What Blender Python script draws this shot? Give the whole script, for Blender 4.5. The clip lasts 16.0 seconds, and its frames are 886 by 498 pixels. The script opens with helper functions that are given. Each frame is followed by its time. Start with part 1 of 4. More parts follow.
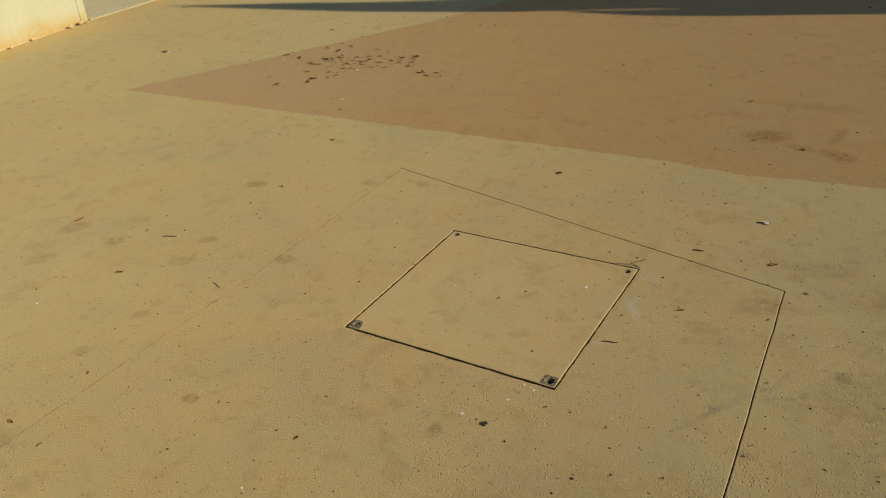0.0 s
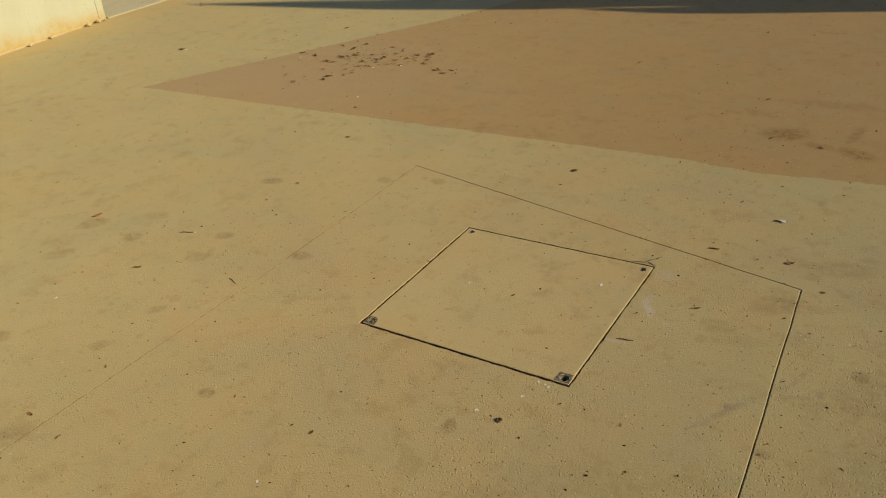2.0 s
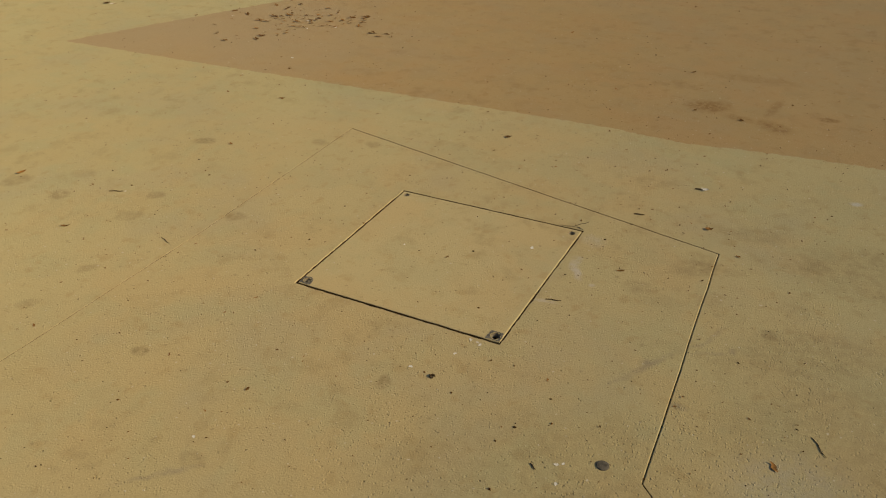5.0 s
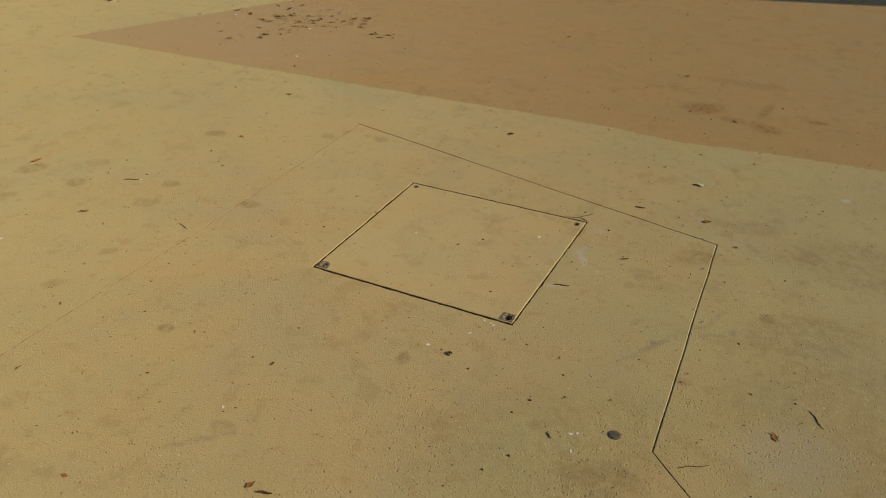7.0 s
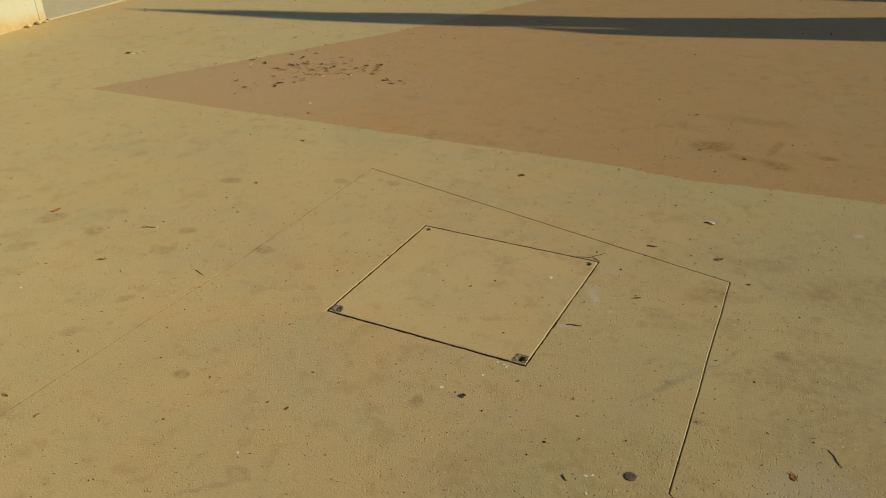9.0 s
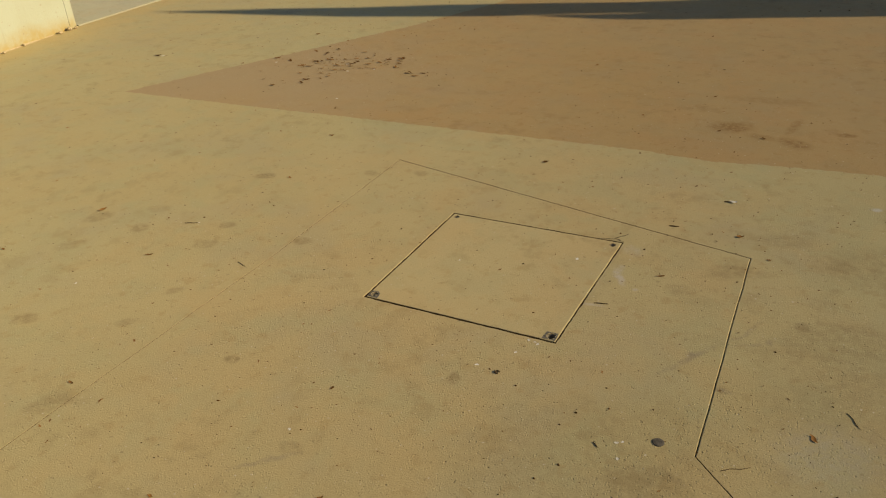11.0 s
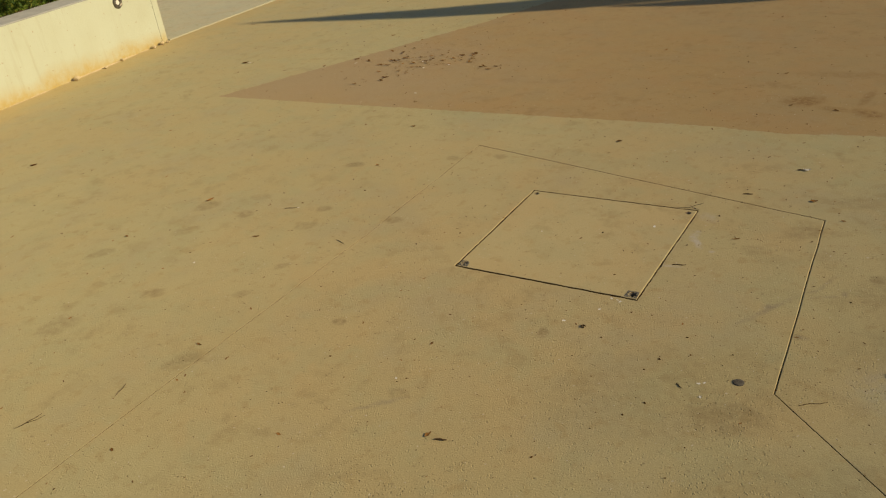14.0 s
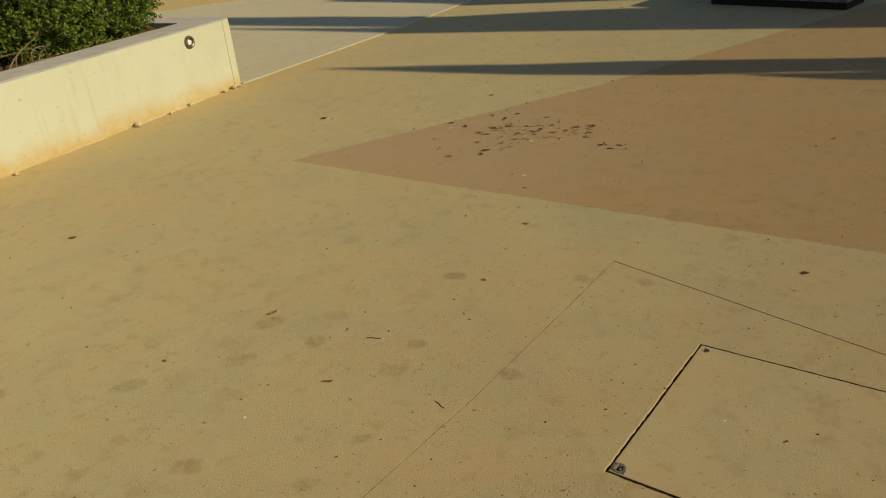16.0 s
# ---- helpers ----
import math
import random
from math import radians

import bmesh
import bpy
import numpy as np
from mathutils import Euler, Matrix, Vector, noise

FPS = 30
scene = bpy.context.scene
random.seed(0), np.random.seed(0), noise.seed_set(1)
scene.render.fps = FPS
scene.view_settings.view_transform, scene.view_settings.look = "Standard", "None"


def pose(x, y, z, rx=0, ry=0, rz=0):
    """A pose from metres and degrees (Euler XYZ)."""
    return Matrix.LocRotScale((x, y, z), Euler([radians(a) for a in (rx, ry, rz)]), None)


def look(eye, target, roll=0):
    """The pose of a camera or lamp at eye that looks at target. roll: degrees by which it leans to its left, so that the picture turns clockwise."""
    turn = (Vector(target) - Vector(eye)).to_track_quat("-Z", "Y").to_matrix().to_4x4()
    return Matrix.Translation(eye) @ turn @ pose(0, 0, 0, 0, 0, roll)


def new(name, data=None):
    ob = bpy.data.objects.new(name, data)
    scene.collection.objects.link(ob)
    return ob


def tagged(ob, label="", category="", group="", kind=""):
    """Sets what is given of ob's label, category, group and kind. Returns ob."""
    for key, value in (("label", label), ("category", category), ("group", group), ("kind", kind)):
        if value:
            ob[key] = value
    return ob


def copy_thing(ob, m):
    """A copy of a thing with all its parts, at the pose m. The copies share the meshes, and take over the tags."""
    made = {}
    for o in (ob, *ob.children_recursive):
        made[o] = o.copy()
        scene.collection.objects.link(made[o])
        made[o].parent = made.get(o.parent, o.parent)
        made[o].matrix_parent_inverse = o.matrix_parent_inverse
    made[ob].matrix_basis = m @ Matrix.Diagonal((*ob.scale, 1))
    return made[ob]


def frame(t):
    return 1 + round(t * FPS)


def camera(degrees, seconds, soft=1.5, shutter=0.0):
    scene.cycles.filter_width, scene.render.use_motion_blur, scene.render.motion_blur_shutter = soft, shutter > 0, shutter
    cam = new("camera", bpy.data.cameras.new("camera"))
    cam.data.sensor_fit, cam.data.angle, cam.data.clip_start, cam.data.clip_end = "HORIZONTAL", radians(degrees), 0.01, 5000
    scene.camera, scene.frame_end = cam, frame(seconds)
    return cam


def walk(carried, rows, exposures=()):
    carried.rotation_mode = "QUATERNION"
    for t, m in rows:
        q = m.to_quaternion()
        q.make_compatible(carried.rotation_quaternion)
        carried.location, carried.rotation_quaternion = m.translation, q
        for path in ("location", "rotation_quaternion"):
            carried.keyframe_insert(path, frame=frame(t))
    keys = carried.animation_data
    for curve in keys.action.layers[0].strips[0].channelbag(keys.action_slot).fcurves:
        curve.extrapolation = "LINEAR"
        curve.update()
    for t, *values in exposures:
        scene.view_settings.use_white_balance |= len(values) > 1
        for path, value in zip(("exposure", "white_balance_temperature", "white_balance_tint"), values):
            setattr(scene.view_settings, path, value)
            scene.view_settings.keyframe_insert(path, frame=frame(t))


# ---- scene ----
cam = camera(58.7, 16.0, soft=1.15)
PATH = [
    (0, (1.439, -1.689, 1.505), (0.527, -0.202, 0.526), -3.9),
    (0.5, (1.439, -1.687, 1.505), (0.509, -0.216, 0.518), -4.0),
    (1, (1.428, -1.689, 1.512), (0.482, -0.216, 0.546), -4.7),
    (1.5, (1.438, -1.679, 1.51), (0.462, -0.227, 0.541), -5.3),
    (2, (1.439, -1.697, 1.503), (0.498, -0.23, 0.523), -4.2),
    (2.5, (1.453, -1.697, 1.512), (0.554, -0.212, 0.519), -1.7),
    (2.7, (1.438, -1.704, 1.493), (0.58, -0.198, 0.494), -0.6),
    (3, (1.433, -1.709, 1.504), (0.628, -0.178, 0.499), 1.1),
    (3.3, (1.452, -1.711, 1.501), (0.648, -0.19, 0.482), 0.7),
    (3.5, (1.404, -1.729, 1.507), (0.585, -0.206, 0.503), -0.5),
    (4, (1.455, -1.723, 1.498), (0.646, -0.201, 0.485), -1.4),
    (4.2, (1.459, -1.722, 1.51), (0.661, -0.222, 0.455), -1.3),
    (6.3, (1.437, -1.869, 1.515), (0.695, -0.336, 0.467), -0.1),
    (6.5, (1.432, -1.89, 1.506), (0.704, -0.35, 0.458), 0.6),
    (7, (1.418, -1.917, 1.505), (0.683, -0.374, 0.466), 0.8),
    (7.5, (1.406, -1.923, 1.506), (0.659, -0.382, 0.472), -0.0),
    (8, (1.41, -1.912, 1.511), (0.674, -0.371, 0.471), 0.2),
    (8.3, (1.413, -1.91, 1.508), (0.654, -0.358, 0.501), -0.7),
    (8.5, (1.422, -1.919, 1.52), (0.631, -0.359, 0.55), -1.6),
    (9, (1.436, -1.925, 1.52), (0.643, -0.354, 0.571), -0.8),
    (9.5, (1.417, -1.938, 1.51), (0.6, -0.373, 0.57), -1.5),
    (9.7, (1.416, -1.927, 1.52), (0.604, -0.377, 0.551), -2.5),
    (11.8, (1.593, -2.156, 1.582), (0.7, -0.642, 0.628), -5.2),
    (12, (1.631, -2.175, 1.58), (0.736, -0.648, 0.648), -6.7),
    (12.2, (1.638, -2.202, 1.567), (0.771, -0.659, 0.636), -6.4),
    (12.5, (1.639, -2.289, 1.586), (0.773, -0.738, 0.666), -8.0),
    (13, (1.644, -2.397, 1.583), (0.776, -0.87, 0.625), -7.3),
    (13.5, (1.634, -2.429, 1.578), (0.733, -0.928, 0.611), -7.8),
    (14, (1.529, -2.32, 1.576), (0.537, -0.863, 0.63), -7.7),
    (14.2, (1.47, -2.213, 1.581), (0.406, -0.796, 0.653), -8.9),
    (14.5, (1.401, -2.106, 1.579), (0.279, -0.735, 0.651), -8.5),
    (14.8, (1.275, -2.006, 1.554), (0.144, -0.637, 0.635), -7.5),
    (15, (1.17, -1.909, 1.576), (0.016, -0.548, 0.674), -6.8),
    (15.2, (1.065, -1.86, 1.555), (-0.083, -0.475, 0.68), -5.1),
    (15.5, (0.942, -1.767, 1.574), (-0.175, -0.396, 0.64), -6.1),
    (15.7, (0.859, -1.717, 1.578), (-0.256, -0.345, 0.644), -6.3),
    (16, (0.767, -1.605, 1.583), (-0.357, -0.194, 0.719), -5.8),
]
walk(cam, [(t, look(eye, target, roll)) for t, eye, target, roll in PATH], exposures=[(0, -0.07), (12.0, -0.07), (14.0, -0.13), (15.0, -0.19), (16, -0.22)])

# ---- light: low warm sun and clear sky ----
SUN_AZ, SUN_EL = radians(12.5), radians(26)
world = bpy.data.worlds.new("sky")
scene.world = world
world.use_nodes = True
wn = world.node_tree
wn.nodes.clear()
sky = wn.nodes.new("ShaderNodeTexSky")
sky.sky_type, sky.sun_disc = "NISHITA", False
sky.sun_elevation, sky.sun_rotation = SUN_EL, radians(90) - SUN_AZ
bg = wn.nodes.new("ShaderNodeBackground")
bg.inputs["Strength"].default_value = 0.07
wout = wn.nodes.new("ShaderNodeOutputWorld")
wn.links.new(sky.outputs[0], bg.inputs[0])
wn.links.new(bg.outputs[0], wout.inputs[0])
sun = new("sun", bpy.data.lights.new("sun", "SUN"))
sun.data.energy, sun.data.angle, sun.data.color = 4.5, radians(0.5), (1.0, 0.80, 0.47)
TO_SUN = Vector((math.cos(SUN_EL) * math.cos(SUN_AZ), math.cos(SUN_EL) * math.sin(SUN_AZ), math.sin(SUN_EL)))
sun.matrix_world = look(TO_SUN * 60, (0, 0, 0))


# ---- materials ----
class Mat:
    """A small builder of node materials."""

    def __init__(self, name, rough=0.9, metal=0.0):
        self.m = bpy.data.materials.new(name)
        self.m.use_nodes = True
        self.t = self.m.node_tree
        self.b = self.t.nodes["Principled BSDF"]
        self.b.inputs["Roughness"].default_value = rough
        self.b.inputs["Metallic"].default_value = metal
        self.b.inputs["Specular IOR Level"].default_value = 0.25
        self.b.inputs["Diffuse Roughness"].default_value = 0.4
        self.co = self.t.nodes.new("ShaderNodeTexCoord").outputs["Object"]

    def link(self, a, b):
        self.t.links.new(a, b)

    def put(self, sock, v):
        if isinstance(v, bpy.types.NodeSocket):
            self.link(v, sock)
        else:
            sock.default_value = v

    def noise(self, scale, detail=3, rough=0.55, co=None, stretch=None):
        n = self.t.nodes.new("ShaderNodeTexNoise")
        n.inputs["Scale"].default_value, n.inputs["Detail"].default_value, n.inputs["Roughness"].default_value = scale, detail, rough
        co = co or self.co
        if stretch:
            co = self.vec("MULTIPLY", co, stretch)
        self.link(co, n.inputs["Vector"])
        return n.outputs["Fac"]

    def voronoi(self, scale, co=None):
        n = self.t.nodes.new("ShaderNodeTexVoronoi")
        n.inputs["Scale"].default_value = scale
        self.link(co or self.co, n.inputs["Vector"])
        return n.outputs["Distance"]

    def vec(self, op, a, b):
        n = self.t.nodes.new("ShaderNodeVectorMath")
        n.operation = op
        self.put(n.inputs[0], a)
        self.put(n.inputs[1], b)
        return n.outputs["Value"] if op in ("LENGTH", "DISTANCE") else n.outputs["Vector"]

    def ramp(self, v, lo, hi, a=0.0, b=1.0):
        n = self.t.nodes.new("ShaderNodeMapRange")
        n.interpolation_type = "SMOOTHSTEP"
        for sock, x in zip(n.inputs, (v, lo, hi, a, b)):
            self.put(sock, x)
        return n.outputs[0]

    def math(self, op, a, b):
        n = self.t.nodes.new("ShaderNodeMath")
        n.operation = op
        self.put(n.inputs[0], a)
        self.put(n.inputs[1], b)
        return n.outputs[0]

    def mix(self, fac, a, b, blend="MIX"):
        n = self.t.nodes.new("ShaderNodeMix")
        n.data_type, n.blend_type = "RGBA", blend
        for sock, v in ((n.inputs["Factor"], fac), (n.inputs["A"], a), (n.inputs["B"], b)):
            self.put(sock, (*v, 1) if isinstance(v, tuple) else v)
        return n.outputs["Result"]

    def spots(self, rows, co, soft=0.55):
        """Blotches of given centre, radii, turn and strength, joined into one mask."""
        total = None
        for x, y, rx, ry, turn, strength in rows:
            c, s = math.cos(radians(turn)), math.sin(radians(turn))
            d = self.vec("SUBTRACT", co, (x, y, 0))
            n = self.t.nodes.new("ShaderNodeCombineXYZ")
            dots = []
            for axis in ((c / rx, s / rx, 0), (-s / ry, c / ry, 0)):
                k = self.t.nodes.new("ShaderNodeVectorMath")
                k.operation = "DOT_PRODUCT"
                self.link(d, k.inputs[0])
                k.inputs[1].default_value = axis
                dots.append(k.outputs["Value"])
            self.link(dots[0], n.inputs[0])
            self.link(dots[1], n.inputs[1])
            length = self.vec("LENGTH", n.outputs[0], (0, 0, 0))
            mask = self.ramp(length, soft, 1.15, strength, 0.0)
            total = mask if total is None else self.math("MAXIMUM", total, mask)
        return self.math("MULTIPLY", total, self.ramp(self.noise(30, 5, 0.72), 0.36, 0.62, 0.35, 1.2))

    def bump(self, height, distance, strength=1.0):
        n = self.t.nodes.new("ShaderNodeBump")
        n.inputs["Distance"].default_value, n.inputs["Strength"].default_value = distance, strength
        self.link(height, n.inputs["Height"])
        self.link(n.outputs[0], self.b.inputs["Normal"])

    def colour(self, c):
        self.put(self.b.inputs["Base Color"], (*c, 1) if isinstance(c, tuple) else c)
        return self.m


DARK_SPOTS = [
    (-1.09, 0.78, 0.055, 0.04, 20, 0.75), (-1.54, 0.11, 0.07, 0.045, 60, 0.5), (-1.27, 0.11, 0.055, 0.045, 20, 0.55),
    (-0.49, 0.28, 0.05, 0.04, 0, 0.6), (-0.9, 0.28, 0.045, 0.035, 30, 0.5), (-0.59, 1.0, 0.045, 0.035, 0, 0.45),
    (-0.21, -0.51, 0.03, 0.025, 0, 0.75), (-0.73, -0.48, 0.045, 0.03, 40, 0.4), (-0.35, 1.09, 0.05, 0.04, 0, 0.4),
    (0.52, -0.3, 0.03, 0.035, 0, 0.6), (1.2, 0.68, 0.10, 0.06, 40, 0.4),
    (1.37, 1.01, 0.12, 0.07, 20, 0.3), (1.05, 0.48, 0.06, 0.05, 0, 0.3), (1.48, 0.4, 0.03, 0.028, 0, 0.5),
]
DARK_SPOTS_2 = [
    # first three: broad lens falloff put into the colour, over brown stains there
    (1.0, -0.45, 0.45, 0.25, 30, 0.22), (1.75, 0.0, 0.4, 0.35, 10, 0.28), (1.45, -0.75, 0.4, 0.2, 20, 0.25),
    (1.18, -0.5, 0.14, 0.09, 20, 0.5), (-1.11, -0.62, 0.055, 0.04, 20, 0.5), (-1.44, -0.13, 0.08, 0.05, 50, 0.35),
    (-1.33, 0.29, 0.06, 0.05, 30, 0.3), (-1.67, -0.45, 0.07, 0.04, 60, 0.4), (-0.6, -0.92, 0.1, 0.05, 60, 0.4),
    (0.23, -0.77, 0.04, 0.03, 10, 0.35), (1.6, 0.35, 0.25, 0.14, 30, 0.35), (-0.87, 0.1, 0.06, 0.04, 30, 0.4),
    (-0.72, -0.25, 0.05, 0.03, 50, 0.4), (-1.3, -0.95, 0.1, 0.06, 50, 0.35), (1.75, 0.9, 0.3, 0.2, 10, 0.3),
]
SCUFFS = [(1.185, 0.105, 0.15, 0.017, 57, 0.46), (1.18, 0.11, 0.03, 0.022, 40, 0.56), (1.31, 0.30, 0.13, 0.014, 60, 0.28), (1.34, 0.24, 0.09, 0.012, 32, 0.25), (1.39, 0.27, 0.022, 0.018, 0, 0.43),
          (1.30, -0.04, 0.032, 0.018, 10, 0.59), (0.19, -0.845, 0.13, 0.012, 43, 0.37), (1.12, 0.0, 0.05, 0.012, 55, 0.31)]
PALE_SPOTS = [(0.825, 0.50, 0.018, 0.085, 28, 0.75), (0.81, 0.55, 0.022, 0.04, 10, 0.5), (0.795, 0.27, 0.05, 0.012, 0, 0.55), (0.91, 0.42, 0.014, 0.014, 20, 0.7), (0.83, 0.70, 0.05, 0.06, 40, 0.3),
              (1.67, 1.42, 0.03, 0.02, 0, 0.9), (1.6, -0.2, 0.2, 0.15, 30, 0.25)]
RUST_SPOTS = [(0.95, 2.22, 0.14, 0.10, 20, 0.8), (1.12, 2.12, 0.12, 0.05, -10, 0.5), (1.28, 2.08, 0.12, 0.07, -30, 0.7), (1.25, 2.32, 0.03, 0.16, -10, 0.5), (0.88, 2.2, 0.05, 0.04, 0, 0.6),
              (1.51, 2.28, 0.06, 0.035, 10, 0.85), (1.1, 2.72, 0.3, 0.08, 0, 0.3)]


def concrete(name, base, warm, cool, spotted=False, rust=False, pits=1.0):
    """Trowelled coloured concrete: broad clouds, blotches, grain, specks and pits."""
    k = Mat(name, 0.82)
    wob = k.t.nodes.new("ShaderNodeTexNoise")
    wob.inputs["Scale"].default_value, wob.inputs["Detail"].default_value = 9, 3
    k.link(k.co, wob.inputs["Vector"])
    off = k.vec("MULTIPLY", k.vec("SUBTRACT", wob.outputs["Color"], (0.5, 0.5, 0.5)), (0.055, 0.055, 0.0))
    co = k.vec("ADD", k.co, off)
    c = k.mix(k.ramp(k.noise(0.55, 3), 0.38, 0.64), base, warm)
    c = k.mix(k.ramp(k.noise(1.6, 4, 0.6), 0.45, 0.66, 0, 0.7), c, cool)
    # soft greenish and pinkish clouds a hand's width to an arm's length across
    c = k.mix(k.ramp(k.noise(3.2, 3, 0.6, co=k.vec("ADD", co, (3.0, 8.0, 0.0))), 0.46, 0.62, 0, 0.55), c, (base[0] * 1.02, base[1] * 0.935, base[2] * 0.88))
    c = k.mix(k.ramp(k.noise(4.4, 3, 0.6, co=k.vec("ADD", co, (11.0, 1.0, 0.0))), 0.49, 0.64, 0, 0.5), c, (base[0] * 0.90, base[1] * 0.945, base[2] * 0.98))
    worn = k.ramp(k.noise(1.1, 3, 0.55, co=k.vec("ADD", co, (2.0, 6.0, 0.0))), 0.40, 0.62, 0.2, 1.0)
    c = k.mix(k.math("MULTIPLY", worn, k.ramp(k.noise(7.5, 4, 0.65, co=co), 0.50, 0.70, 0, 0.75)), c, (base[0] * 0.79, base[1] * 0.74, base[2] * 0.70))
    c = k.mix(k.ramp(k.noise(16, 3, 0.6, co=co), 0.56, 0.70, 0, 0.5), c, (base[0] * 0.84, base[1] * 0.74, base[2] * 0.64))
    if spotted:
        dark = (base[0] * 0.58, base[1] * 0.52, base[2] * 0.48)
        c = k.mix(k.spots(DARK_SPOTS, co), c, dark)
        c = k.mix(k.spots(DARK_SPOTS_2, co), c, dark)
        c = k.mix(k.spots(SCUFFS, co, 0.1), c, (0.23, 0.205, 0.16))
        c = k.mix(k.spots(PALE_SPOTS, co, 0.2), c, (0.49, 0.475, 0.42))
        # warm tint round the cover, put in the colour for uneven white balance
        away = k.vec("LENGTH", k.vec("MULTIPLY", k.vec("SUBTRACT", co, (0.2, 0.4, 0)), (0.68, 0.68, 0)), (0, 0, 0))
        away = k.math("ADD", away, k.ramp(k.noise(1.3, 4, 0.6), 0.3, 0.7, -0.3, 0.3))
        c = k.mix(k.ramp(away, 0.3, 1.3, 0.6, 0.0), c, (1.11, 0.99, 0.95), "MULTIPLY")
        # yellow dust along the wall foot, with the wall's bounced glow in the colour
        d = k.t.nodes.new("ShaderNodeVectorMath")
        d.operation = "DOT_PRODUCT"
        k.link(k.vec("SUBTRACT", co, (-4.64, 0.45, 0)), d.inputs[0])
        d.inputs[1].default_value = (0.990, 0.1425, 0)
        dust_glow = k.math("ADD", d.outputs["Value"], k.ramp(k.noise(4.0, 4, 0.6), 0.3, 0.7, -0.12, 0.12))
        c = k.mix(k.ramp(dust_glow, 0.0, 0.55, 0.6, 0.0), c, (0.52, 0.385, 0.165))
        # two dried puddles with darker rims
        for x, y, rx, ry in ((-2.27, -0.95, 0.30, 0.24), (-1.82, -1.30, 0.24, 0.20)):
            away = k.vec("LENGTH", k.vec("MULTIPLY", k.vec("SUBTRACT", co, (x, y, 0)), (1 / rx, 1 / ry, 0)), (0, 0, 0))
            away = k.math("ADD", away, k.ramp(k.noise(5.0, 4, 0.65), 0.3, 0.7, -0.22, 0.22))
            c = k.mix(k.math("MULTIPLY", k.ramp(away, 0.3, 0.97, 0.12, 0.5), k.ramp(away, 0.98, 1.05, 1.0, 0.0)), c, (base[0] * 0.66, base[1] * 0.56, base[2] * 0.45))
    if rust:
        # greyer towards its pointed corner
        away = k.vec("LENGTH", k.vec("MULTIPLY", k.vec("SUBTRACT", co, (-2.5, 2.1, 0)), (0.55, 0.55, 0)), (0, 0, 0))
        away = k.math("ADD", away, k.ramp(k.noise(2.0, 4, 0.6), 0.3, 0.7, -0.3, 0.3))
        c = k.mix(k.ramp(away, 0.2, 1.2, 0.65, 0.0), c, (0.385, 0.30, 0.185))
        c = k.mix(k.spots(RUST_SPOTS, co, 0.3), c, (0.25, 0.145, 0.05))
    grain = k.noise(170, 3, 0.7)
    c = k.mix(k.ramp(grain, 0.38, 0.58, 0.18, 0.0), c, (base[0] * 0.60, base[1] * 0.55, base[2] * 0.48))
    c = k.mix(k.ramp(k.noise(52, 2, 0.5), 0.66, 0.73, 0, 0.45), c, (base[0] * 0.5, base[1] * 0.46, base[2] * 0.42))
    c = k.mix(k.ramp(k.noise(75, 1, 0.5, co=k.vec("ADD", k.co, (7.0, 3.0, 0.0))), 0.72, 0.78, 0, 0.6), c, (0.6, 0.55, 0.45))
    # round dimples and crumbs in the float finish, thicker in some patches than in others
    gate = k.ramp(k.noise(2.2, 3), 0.36, 0.62, 0.3, 1.0)
    dimple = k.math("MULTIPLY", k.math("SUBTRACT", 1.0, k.ramp(k.voronoi(78), 0.05, 0.30)), k.ramp(k.noise(43, 2), 0.42, 0.56))
    crumb = k.math("MULTIPLY", k.math("SUBTRACT", 1.0, k.ramp(k.voronoi(105, k.vec("ADD", k.co, (5.0, 9.0, 0.0))), 0.05, 0.34)), k.ramp(k.noise(37, 2), 0.42, 0.58))
    pit = k.math("MULTIPLY", k.math("SUBTRACT", 1.0, k.ramp(k.voronoi(46), 0.06, 0.18)), k.ramp(k.noise(19, 2), 0.56, 0.64))
    h = k.math("MULTIPLY", k.math("SUBTRACT", crumb, dimple), gate)
    tiny = k.math("SUBTRACT", 1.0, k.ramp(k.voronoi(190, k.vec("ADD", k.co, (1.0, 4.0, 0.0))), 0.10, 0.42))
    h = k.math("SUBTRACT", h, k.math("MULTIPLY", tiny, 0.15))
    h = k.math("SUBTRACT", h, k.math("MULTIPLY", pit, 1.4))
    h = k.math("ADD", h, k.math("ADD", k.math("MULTIPLY", grain, 0.7), k.math("MULTIPLY", k.noise(14, 3), 0.6)))
    k.bump(h, 0.0016 * pits, 0.95)
    # pits darkened in the colour as well, for the shade inside them
    c = k.mix(k.math("MULTIPLY", pit, 0.6), c, (base[0] * 0.36, base[1] * 0.30, base[2] * 0.24))
    return k.colour(c)


TAN = concrete("tan_concrete", (0.458, 0.404, 0.221), (0.460, 0.384, 0.203), (0.412, 0.361, 0.218), spotted=True)
BROWN = concrete("brown_concrete", (0.408, 0.294, 0.142), (0.412, 0.288, 0.130), (0.378, 0.284, 0.152), rust=True)
PALE = concrete("pale_concrete", (0.50, 0.478, 0.345), (0.505, 0.475, 0.33), (0.46, 0.445, 0.335), pits=0.6)
GREY = concrete("grey_concrete", (0.33, 0.33, 0.33), (0.35, 0.34, 0.33), (0.30, 0.30, 0.32), pits=0.5)


